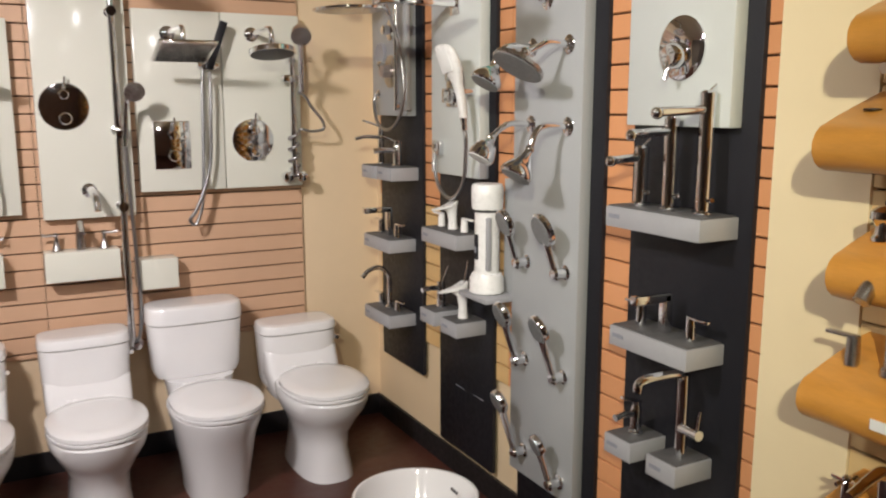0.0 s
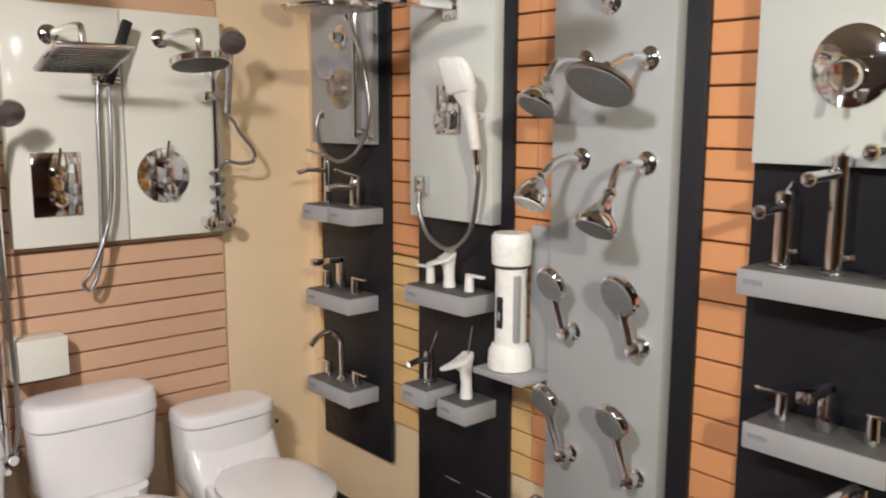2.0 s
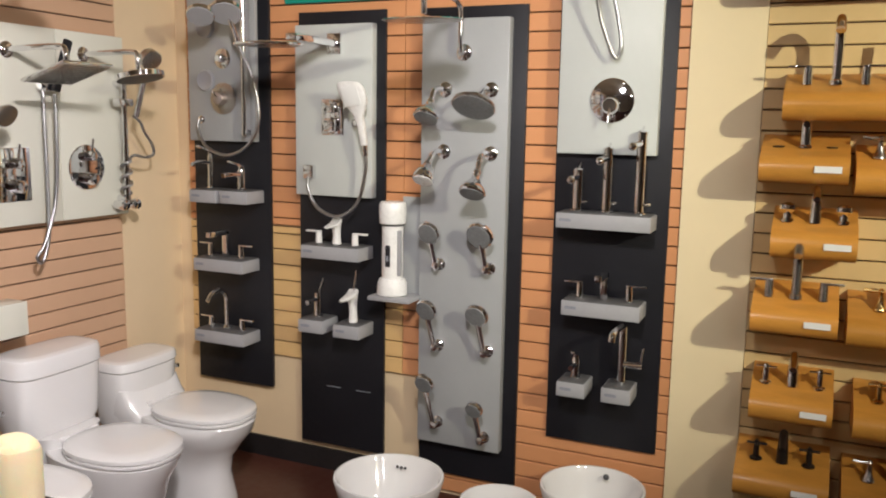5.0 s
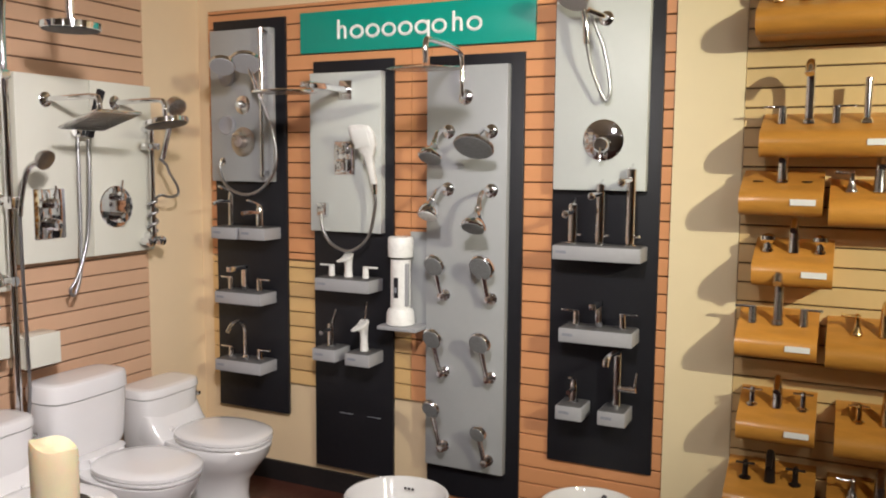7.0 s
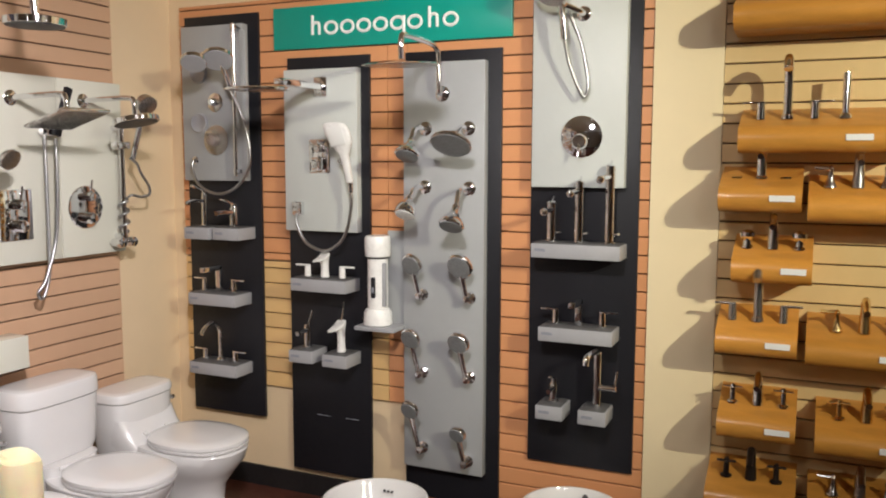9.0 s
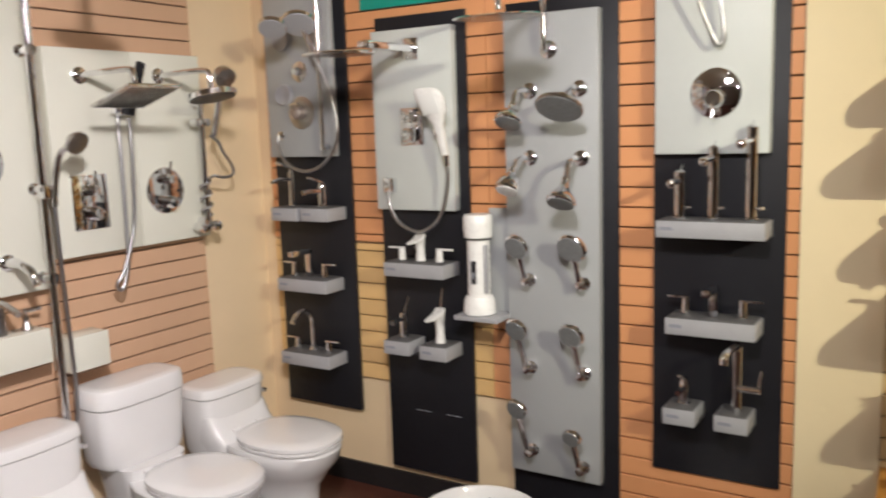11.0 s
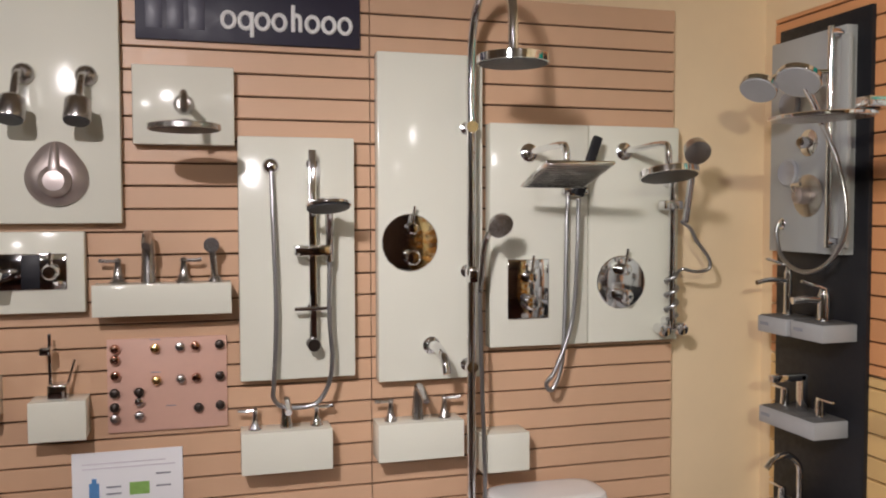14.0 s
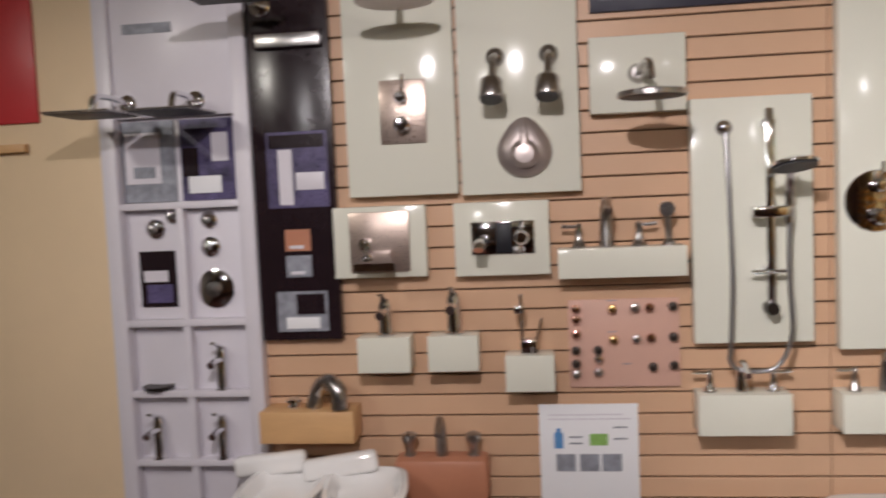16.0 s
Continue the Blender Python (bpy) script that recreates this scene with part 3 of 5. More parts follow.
def lever_handle(t, x, y, mat, h=0.05, side=1, style="bar", base_r=0.022):
    if style == "bell":
        hnd = part("handle", lathe(B(), (x, y, 0), (0, 0, 1), [(0, base_r), (0.006, base_r), (0.012, base_r * 0.8), (h * 0.5, base_r * 0.5), (h, base_r * 0.35), (h + 0.008, base_r * 0.5), (h + 0.016, base_r * 0.35), (h + 0.02, 0.001)], 16), mat, t)
        part("lever", tube(B(), [(x - side * 0.008, y, h + 0.008), (x + side * 0.03, y - 0.004, h + 0.008), (x + side * 0.055, y - 0.006, h + 0.011)], 0.005, 4, 8, r_end=0.007), mat, hnd)
    elif style == "knob":
        hnd = part("handle", lathe(B(), (x, y, 0), (0, 0, 1), [(0, base_r), (0.006, base_r), (0.012, base_r * 0.7), (h * 0.5, base_r * 0.65), (h * 0.75, base_r * 1.25), (h, base_r * 1.2), (h + 0.008, base_r * 0.5), (h + 0.01, 0.001)], 16), mat, t)
    elif style == "cross":
        hnd = part("handle", lathe(B(), (x, y, 0), (0, 0, 1), [(0, base_r), (0.006, base_r), (0.012, base_r * 0.5), (h, base_r * 0.45), (h + 0.01, base_r * 0.4)], 16), mat, t)
        part("lever", tube(B(), [(x - 0.035, y, h), (x, y, h), (x + 0.035, y, h)], 0.005, 3, 8), mat, hnd)
        part("lever", tube(B(), [(x, y - 0.035, h), (x, y, h), (x, y + 0.035, h)], 0.005, 3, 8), mat, hnd)
    else:
        hnd = part("handle", cyl(B(), (x, y, 0), (x, y, h), base_r * 0.72, base_r * 0.62), mat, t)
        part("lever", box(B(), x - 0.012 if side > 0 else x - 0.065, x + 0.065 if side > 0 else x + 0.012, y - 0.008, y + 0.008, h - 0.002, h + 0.006, 0.002), mat, hnd)
    return hnd


def arc_spout(t, x, mat, h, reach, r=0.011, drop=0.04, base_r=0.022):
    part("spout", tube(B(), [(x, 0, 0), (x, 0, h * 0.5), (x, -0.005, h * 0.8), (x, -reach * 0.35, h), (x, -reach * 0.75, h * 0.96), (x, -reach, h - drop)], r, 6, 12), mat, t)
    part("spout_base", lathe(B(), (x, 0, 0), (0, 0, 1), [(0, base_r), (0.006, base_r), (0.014, r * 1.3), (0.018, r * 1.05)], 16), mat, t)


def square_spout(t, x, mat, h, reach, w=0.014):
    part("spout", box(B(), x - w, x + w, -w, w, 0, h, 0.003), mat, t)
    part("spout_tip", box(B(), x - w, x + w, -reach, w * 0.6, h - 0.022, h + 0.004, 0.004), mat, t)


def widespread(m, span, mat, label, spout="arc", h=0.12, reach=0.10, style="bar", hh=0.045, group="three-piece faucets", r=0.011):
    t = thing("widespread_faucet", m, label, "faucet", group)
    if spout == "arc":
        arc_spout(t, 0, mat, h, reach, r)
    elif spout == "square":
        square_spout(t, 0, mat, h, reach)
    elif spout == "swan":
        part("spout", tube(B(), [(0, 0, 0), (0, 0, h * 0.6), (0, -0.02, h), (0, -reach, h * 0.75)], 0.021, 6, 14, r_end=0.011), mat, t)
    elif spout == "flat":
        sculpted_spout(t, mat, h, reach)
    for s in (-1, 1):
        lever_handle(t, s * span, 0, mat, hh, s, style)
    return t


def sculpted_spout(t, mat, h, reach):
    """A column that flares into one wide, forward-leaning waterfall lip."""
    rings = []
    for z, w, back, front in ((0, 0.021, 0.021, 0.021), (0.006, 0.021, 0.021, 0.021), (h * 0.3, 0.018, 0.017, 0.018), (h * 0.6, 0.019, 0.017, 0.026), (h * 0.8, 0.022, 0.018, reach * 0.55), (h * 0.9, 0.025, 0.02, reach * 0.95), (h * 0.94, 0.025, 0.022, reach), (h, 0.022, 0.022, reach * 0.6)):
        rings.append([(math.cos(a) * w, math.sin(a) * (back if math.sin(a) > 0 else front), z - (0.012 * (1 - math.sin(a)) if z > h * 0.85 and math.sin(a) < 0 else 0)) for a in [2 * math.pi * k / 24 for k in range(24)]])
    part("spout", loft(B(), rings), mat, t)


def single_faucet(m, mat, label, h=0.12, reach=0.1, r=0.02, lever="top", turn=0, group="single-hole faucets"):
    t = thing("basin_faucet", m, label, "faucet", group)
    part("body", lathe(B(), (0, 0, 0), (0, 0, 1), [(0, r * 1.3), (0.005, r * 1.3), (0.01, r), (h, r * 0.95), (h + 0.012, r * 0.8)], 20), mat, t)
    part("spout", tube(B(), [(0, 0, h * 0.82), (0, -reach * 0.6, h * 0.86), (0, -reach, h * 0.80)], r * 0.62, 5, 12), mat, t)
    if lever == "top":
        part("lever", box(B(), -0.009, 0.009, -reach * 0.75, r, -0.005, 0.005, 0.003), mat, t, m=Matrix.Translation((0, 0, h + 0.024)) @ Matrix.Rotation(radians(-18), 4, "X"))
        part("lever_hub", cyl(B(), (0, 0, h + 0.005), (0, 0, h + 0.024), r * 0.7), mat, t)
    elif lever == "stick":
        part("lever", cyl(B(), (0, 0.004, h), (0.01, 0.03, h + 0.075), 0.0045), mat, t)
    else:
        part("lever", cyl(B(), (r * 0.8, 0, h * 0.25), (r + 0.05, -0.02, h * 0.3), 0.009), mat, t)
    return t


def tall_faucet(m, h, reach, label):
    t = thing("tall_basin_faucet", m, label, "faucet", "tall round-column faucets")
    part("column", cyl(B(), (0, 0, 0.004), (0, 0, h), 0.02, seg=24), CHROME, t)
    part("base_ring", lathe(B(), (0, 0, 0), (0, 0, 1), [(0, 0.028), (0.006, 0.028), (0.01, 0.021)]), CHROME, t)
    part("spout", cyl(B(), (0, 0, h * 0.9), (0, -reach, h * 0.9 - 0.006), 0.012), CHROME, t)
    part("spout_tip", ball(B(), (0, -reach, h * 0.9 - 0.008), 0.016), CHROME, t)
    part("cap", lathe(B(), (0, 0, h), (0, 0, 1), [(0, 0.021), (0.012, 0.021), (0.018, 0.014)]), CHROME, t)
    part("pin_lever", cyl(B(), (0, 0, h + 0.012), (0.0, 0.03, h + 0.035), 0.004), CHROME, t)
    part("side_knob", cyl(B(), (0.018, 0, 0.035), (0.042, -0.01, 0.04), 0.006), CHROME, t)
    return t


SB = 1.6895
# first board
single_faucet(put(on_b(3.628, 1.352, SB), 0), CHROME, "slim tall chrome basin faucet with flat lever", 0.15, 0.13, 0.014)
single_faucet(put(on_b(3.447, 1.354, SB), 0, turn=-12), CHROME, "chrome basin mixer with raised lever", 0.085, 0.11, 0.02)
widespread(put(on_b(3.546, 1.022, SB), 0), 0.09, CHROME, "chrome three-piece faucet with straight square spout", "square", 0.13, 0.13, "bar", 0.06)
widespread(put(on_b(3.55, 0.667, SB), 0), 0.092, CHROME, "chrome three-piece faucet with high arched spout", "arc", 0.2, 0.14, "bar", 0.05)
# second board
widespread(put(on_b(2.924, 1.132, SB), 0), 0.095, PLASTIC, "white three-piece faucet with flat waterfall spout", "flat", 0.115, 0.1, "bar", 0.05)
single_faucet(put(on_b(3.025, 0.785, SB), 0), CHROME, "chrome stick-lever basin faucet", 0.1, 0.09, 0.018, "stick")
t = thing("basin_faucet", put(on_b(2.838, 0.78, SB), 0), "white sculpted basin faucet with chrome stick lever", "faucet", "single-hole faucets")
sculpted_spout(t, PLASTIC, 0.15, 0.115)
part("lever", cyl(B(), (0, 0.008, 0.145), (0.004, 0.02, 0.235), 0.0045, 0.003), CHROME, t)
# fourth board
tall_faucet(put(on_b(1.818, 1.349, SB), 0), 0.15, 0.11, "short chrome column faucet")
tall_faucet(put(on_b(1.703, 1.349, SB), 0), 0.235, 0.14, "medium-height chrome column faucet")
tall_faucet(put(on_b(1.578, 1.349, SB), 0), 0.30, 0.17, "tallest chrome column faucet")
widespread(put(on_b(1.695, 1.002, SB), 0), 0.098, CHROME, "chrome three-piece faucet with square arched spout", "square", 0.11, 0.12, "bar", 0.06)
single_faucet(put(on_b(1.797, 0.667, SB), 0), CHROME, "small chrome basin faucet", 0.075, 0.08, 0.017)
t = thing("kitchen_faucet", put(on_b(1.612, 0.667, SB), 0), "tall angular chrome faucet with side lever", "faucet")
part("column", cyl(B(), (0, 0, 0), (0, 0, 0.235), 0.017), CHROME, t)
part("spout", tube(B(), [(0, 0, 0.22), (0, -0.03, 0.24), (-0.01, -0.14, 0.235), (-0.012, -0.155, 0.205)], 0.013), CHROME, t)
part("side_lever", cyl(B(), (0.01, -0.01, 0.085), (0.085, -0.02, 0.09), 0.014), CHROME, t)
part("lever_stick", cyl(B(), (0.075, -0.02, 0.09), (0.085, -0.02, 0.16), 0.004), CHROME, t)

# ---------- signs ----------
def glyphs(parent, x0, x1, z0, zx, letters, mat, y):
    """Plain rings and bars in place of a lettered name: o ring, l pair of bars, j ring with a tail."""
    step = (x1 - x0) / len(letters)
    h = zx - z0
    w = step * 0.86
    s = h * 0.125
    for i, c in enumerate(letters):
        x = x0 + i * step
        bm = B()
        if c in "oj":
            pts = [(x + w / 2 + math.cos(a) * w * 0.43, y, z0 + h / 2 + math.sin(a) * h * 0.45) for a in [2 * math.pi * k / 20 for k in range(21)]]
            tube(bm, pts, s, 1, 8)
            if c == "j":
                tube(bm, [(x + w * 0.93, y, zx), (x + w * 0.93, y, z0 - h * 0.45)], s, 1, 8)
        else:
            tube(bm, [(x + w * 0.3, y, z0), (x + w * 0.3, y, zx + h * 0.55)], s, 1, 8)
            tube(bm, [(x + w * 0.3, y, zx - h * 0.3), (x + w * 0.4, y, zx - h * 0.08), (x + w * 0.6, y, zx - h * 0.03), (x + w * 0.78, y, zx - h * 0.2), (x + w * 0.8, y, z0)], s, 4, 8)
        part("letter_shape", bm, mat, parent)


t = thing("brand_sign", on_b(3.24, 2.207, 1.7085), "teal green sign board with white lettering shapes", "sign")
part("sign_board", box(B(), 0, 1.215, -0.02, 0, 0, 0.195, 0.002), TEAL, t)
glyphs(t, 0.2, 0.98, 0.06, 0.118, "loooojolo", WHITEP, -0.021)
t = thing("brand_sign", on_a(-0.595, 2.271, 3.8965), "dark navy sign board with white lettering shapes", "sign")
part("sign_board", box(B(), 0, 0.71, -0.016, 0, 0, 0.2, 0.002), NAVY, t)
glyphs(t, 0.26, 0.69, 0.045, 0.1, "ojoolooo", WHITEP, -0.017)
for i in range(3):
    part("emblem_shape", box(B(), 0.03 + i * 0.065, 0.08 + i * 0.065, -0.0175, -0.0155, 0.035, 0.16, 0.001), DIMNAVY, t)

# ---------- ivory boards on the north wall ----------
AF = 3.8965
for x0, x1, z0, z1, label in ((0.165, 0.535, 1.148, 2.262, "tall glossy ivory board with copper shower valve"),
                              (0.562, 0.935, 1.247, 2.035, "glossy ivory board with square rain shower"),
                              (0.939, 1.302, 1.247, 2.035, "glossy ivory board with round rain shower"),
                              (-0.29, 0.086, 1.176, 1.97, "glossy ivory board with slide-bar hand shower"),
                              (-0.605, -0.298, 1.938, 2.185, "small glossy ivory board with flat shower head"),
                              (-1.035, -0.64, 1.692, 2.44, "ivory board with two shower heads and teardrop valve"),
                              (-1.42, -1.047, 1.70, 2.44, "ivory board with square brown-tinted valve plate"),
                              (-1.483, -1.163, 1.425, 1.668, "white board framing a brushed square valve"),
                              (-1.068, -0.75, 1.42, 1.668, "white board framing a chrome bath filler")):
    board("ivory_board", on_a(x0, z0, AF), x1 - x0, z1 - z0, 0.055, IVORY, label, 0.005, group="ivory display boards")
for x0, x1, z0, z1 in ((-0.726, -0.316, 1.408, 1.505), (-1.407, -1.226, 1.108, 1.228), (-1.167, -0.997, 1.109, 1.229), (-0.91, -0.748, 1.037, 1.158),
                       (-0.292, 0.0, 0.884, 1.018), (0.152, 0.45, 0.888, 1.015), (0.517, 0.69, 0.82, 0.955)):
    s = thing("ivory_shelf_box", on_a(x0, z0, AF), "ivory box shelf hung on the slat wall", "shelf", "ivory box shelves")
    w, h = x1 - x0, z1 - z0
    part("front_panel", box(B(), 0, w, -0.11, -0.098, 0, h, 0.002), IVORY, s)
    part("top_panel", box(B(), 0.001, w - 0.001, -0.0985, 0, h - 0.012, h - 0.0005, 0.0015), IVORY, s)
    part("side_panel", box(B(), 0.001, 0.013, -0.0985, 0, 0.002, h - 0.012, 0.0015), IVORY, s)
    part("side_panel", box(B(), w - 0.013, w - 0.001, -0.0985, 0, 0.002, h - 0.012, 0.0015), IVORY, s)

# fixtures on the ivory boards
PF = 3.8435


def thermostat(m, label, mat, square=False, r=0.08):
    t = thing("shower_valve", m, label, "shower valve", "shower valves on ivory boards")
    if square:
        part("plate", box(B(), -0.078, 0.078, -0.01, 0, -0.106, 0.106, 0.004), mat, t)
    else:
        part("plate", lathe(B(), (0, 0, 0), (0, -1, 0), [(0, r), (0.005, r), (0.008, r * 0.97), (0.0105, r * 0.7), (0.012, r * 0.35), (0.0125, 0.001)], 40), mat, t)
    o = 0.045 if square else r * 0.5
    part("knob", lathe(B(), (0, -0.01, -o), (0, -1, 0), [(0, 0.028), (0.04, 0.026), (0.046, 0.02), (0.047, 0.001)]), CHROME, t)
    part("knob", lathe(B(), (0, -0.01, o), (0, -1, 0), [(0, 0.022), (0.04, 0.02), (0.045, 0.015), (0.046, 0.001)]), CHROME, t)
    part("lever", cyl(B(), (0, -0.035, o), (0.008, -0.04, o + 0.075), 0.005), CHROME, t)
    return t


thermostat(on_a(0.275, 1.621, PF), "round polished shower valve with two knobs, reflecting warm wood", CHROME, r=0.098)
thermostat(on_a(0.703, 1.452, PF), "rectangular polished chrome shower valve", CHROME, True)
thermostat(on_a(1.067, 1.467, PF), "round polished chrome shower valve with lever", CHROME, r=0.097)
thermostat(on_a(-1.222, 1.98, PF), "square metal shower valve plate with painted brown reflection", BROWNED, True)
t = thing("tub_spout", on_a(0.349, 1.268, PF), "curved chrome tub spout", "tub spout")
part("flange", flange(B(), (0, 0, 0), r=0.03), CHROME, t)
part("spout", tube(B(), [(0, -0.005, 0), (0.006, -0.06, 0.0), (0.014, -0.12, -0.03), (0.016, -0.14, -0.075)], 0.019, r_end=0.014), CHROME, t)

# exposed shower column
t = thing("shower_column", on_a(0.475, 1.196, PF), "tall exposed chrome shower column with overhead rain head", "shower column")
part("riser", tube(B(), [(0, -0.06, -0.62), (0.0, -0.06, 0.2), (0, -0.06, 0.7), (0.0, -0.06, 1.0), (0.002, -0.09, 1.17), (0.008, -0.2, 1.265), (0.015, -0.32, 1.25), (0.017, -0.405, 1.15), (0.017, -0.418, 1.0)], 0.0155, 8, 14), CHROME, t)
rain_head(t, (0.017, -0.418, 0.997), 0.108, thick=0.03)
for z in (0.0, 0.325, 0.815):
    part("wall_clamp", lathe(B(), (0, 0, z), (0, -1, 0), [(0, 0.022), (0.008, 0.022), (0.012, 0.012), (0.05, 0.012), (0.052, 0.02), (0.075, 0.02)]), CHROME, t)
part("slide_holder", box(B(), -0.015, 0.04, -0.09, -0.04, 0.29, 0.34, 0.006), CHROME, t)
n = Vector((0.1, -0.85, -0.45)).normalized()
part("hand_shower_head", lathe(B(), Vector((0.05, -0.2, 0.49)) - n * 0.02, n, [(0, 0.012), (0.01, 0.032), (0.025, 0.042), (0.038, 0.042), (0.041, 0.001)]), NICKEL, t, "round hand shower head")
part("hand_shower_handle", tube(B(), [(0.045, -0.18, 0.48), (0.03, -0.13, 0.44), (0.022, -0.1, 0.33), (0.02, -0.09, 0.26)], 0.011), CHROME, t)
hose(t, [(0.02, -0.09, 0.26), (0.03, -0.08, 0.0), (0.04, -0.075, -0.25), (0.045, -0.07, -0.45), (0.03, -0.07, -0.58), (0.0, -0.065, -0.6)])
part("riser_elbow", lathe(B(), (0.02, -0.02, -0.62), (0, -1, 0), [(0, 0.03), (0.01, 0.03), (0.02, 0.016), (0.06, 0.016)]), CHROME, t)

# square rain shower with hose
t = thing("rain_shower", on_a(0.706, 1.933, PF), "square chrome rain shower on a wall arm", "rain shower", "rain showers on ivory boards")
part("flange", flange(B(), (0, 0, 0), r=0.032), CHROME, t)
part("arm", tube(B(), [(0, 0, 0), (0.0, -0.12, 0.004), (0.004, -0.27, 0.006), (0.006, -0.305, -0.01), (0.006, -0.31, -0.085)], 0.0115), CHROME, t)
hm = rain_head(t, (0.006, -0.31, -0.085), 0.115, tilt=-17, thick=0.012, square=True, face=NICKEL)
for k in range(11):
    part("nozzle_strip", box(B(), -0.1, 0.1, -0.1 + k * 0.019, -0.094 + k * 0.019, -0.0168, -0.014, 0.001), RUBBER, t, m=hm)
t = thing("hand_shower", on_a(0.87, 1.80, PF), "slim black-faced chrome hand shower with hanging hose", "hand shower")
part("holder", box(B(), -0.03, 0.03, -0.05, 0, -0.02, 0.02, 0.006), CHROME, t)
part("head", box(B(), -0.017, 0.017, -0.085, -0.062, -0.02, 0.2, 0.006), BLACK, t, "slim black head", m=pose(0, 0, 0, 0, 20, 0))
hose(t, [(0.0, -0.06, -0.03), (-0.005, -0.065, -0.2), (-0.02, -0.06, -0.45), (-0.08, -0.06, -0.62), (-0.115, -0.05, -0.68), (-0.09, -0.05, -0.7), (-0.055, -0.05, -0.6), (-0.04, -0.04, -0.38), (-0.03, -0.03, -0.1), (-0.02, -0.02, 0.0)])
part("holder_bar", cyl(B(), (-0.045, -0.03, 0.0), (0.045, -0.03, 0.0), 0.014), CHROME, t)

# round rain shower and slide bar with coiled hose
t = thing("rain_shower", on_a(1.076, 1.943, PF), "round chrome rain shower on a wall arm", "rain shower", "rain showers on ivory boards")
part("flange", flange(B(), (0, 0, 0), r=0.032), CHROME, t)
part("arm", tube(B(), [(0, 0, 0), (0.0, -0.12, 0.004), (0.002, -0.265, 0.006), (0.003, -0.30, -0.01), (0.003, -0.305, -0.075)], 0.0115), CHROME, t)
rain_head(t, (0.003, -0.305, -0.078), 0.098, tilt=-12, thick=0.026)
t = thing("slide_bar_shower", on_a(1.248, 1.30, PF), "chrome slide bar with hand shower and coiled hose", "shower set")
part("slide_bar", cyl(B(), (0, -0.05, 0.0), (0, -0.05, 0.55), 0.0125), CHROME, t)
part("bar_end", cyl(B(), (0, 0, 0.02), (0, -0.055, 0.02), 0.016), CHROME, t)
part("bar_end", cyl(B(), (0, 0, 0.53), (0, -0.055, 0.53), 0.016), CHROME, t)
part("glider", box(B(), -0.05, 0.03, -0.08, -0.03, 0.43, 0.465, 0.008), CHROME, t)
part("handle", tube(B(), [(0.03, -0.09, 0.39), (0.015, -0.14, 0.5), (-0.005, -0.19, 0.6)], 0.013), CHROME, t)
n = Vector((-0.2, -0.75, -0.5)).normalized()
part("head", lathe(B(), Vector((-0.008, -0.215, 0.635)) - n * 0.03, n, [(0, 0.02), (0.01, 0.04), (0.04, 0.045), (0.05, 0.045), (0.053, 0.001)]), NICKEL, t)
loop = [(0.012, -0.09, 0.39), (0.05, -0.095, 0.36), (0.075, -0.09, 0.32), (0.13, -0.085, 0.255), (0.135, -0.08, 0.215), (0.08, -0.08, 0.205), (0.03, -0.075, 0.215)]
for k in range(13):
    a = k * math.pi / 2
    loop.append((0.024 * math.cos(a), -0.05 - 0.024 * math.sin(a), 0.20 - 0.013 * k))
hose(t, loop + [(-0.02, -0.05, 0.03)], 0.0065)
for x in (-0.038, 0.03):
    part("valve_knob", lathe(B(), (x, -0.02, -0.005), (0, -1, 0), [(0, 0.02), (0.03, 0.02), (0.045, 0.026), (0.06, 0.022), (0.064, 0.001)]), CHROME, t)
part("valve_bridge", cyl(B(), (-0.045, -0.045, 0.0), (0.04, -0.045, 0.0), 0.013), CHROME, t)

# slide-bar set on the ivory board
t = thing("slide_bar_shower", on_a(-0.06, 1.296, PF), "chrome slide bar with round hand shower and side hose", "shower set")
part("slide_bar", box(B(), -0.012, 0.012, -0.06, -0.042, -0.01, 0.63, 0.003), CHROME, t)
part("bar_end", cyl(B(), (0, 0, 0.585), (0, -0.05, 0.585), 0.018), CHROME, t)
part("bar_end", cyl(B(), (0, 0, 0.12), (0, -0.05, 0.12), 0.018), CHROME, t)
part("end_knob", cyl(B(), (0, -0.02, 0.0), (0, -0.075, 0.0), 0.02), BRONZE, t)
part("glider", box(B(), -0.06, 0.055, -0.09, -0.04, 0.29, 0.325, 0.006), CHROME, t)
part("soap_bar", cyl(B(), (-0.06, -0.06, 0.118), (0.06, -0.06, 0.118), 0.007), CHROME, t)
part("head", lathe(B(), (0.03, -0.2, 0.47), (0.05, -0.25, -1), [(0, 0.03), (0.012, 0.06), (0.018, 0.07), (0.026, 0.07), (0.028, 0.001)], 30), CHROME, t)
part("spray_face", lathe(B(), (0.031, -0.207, 0.442), (0.05, -0.25, -1), [(0, 0.066), (0.004, 0.064), (0.005, 0.001)], 30), RUBBER, t, "dark rubber spray face")
part("handle", tube(B(), [(0.035, -0.19, 0.46), (0.045, -0.12, 0.44), (0.052, -0.075, 0.36), (0.052, -0.07, 0.27)], 0.013), CHROME, t)
part("elbow", flange(B(), (-0.127, 0, 0.577), r=0.028, t=0.02), CHROME, t)
hose(t, [(-0.127, -0.03, 0.56), (-0.124, -0.045, 0.4), (-0.118, -0.05, 0.1), (-0.128, -0.055, -0.12), (-0.13, -0.05, -0.165), (-0.105, -0.05, -0.195), (-0.04, -0.05, -0.203), (0.01, -0.055, -0.19), (0.045, -0.06, -0.135), (0.058, -0.07, -0.05), (0.05, -0.07, 0.1), (0.052, -0.07, 0.27)])

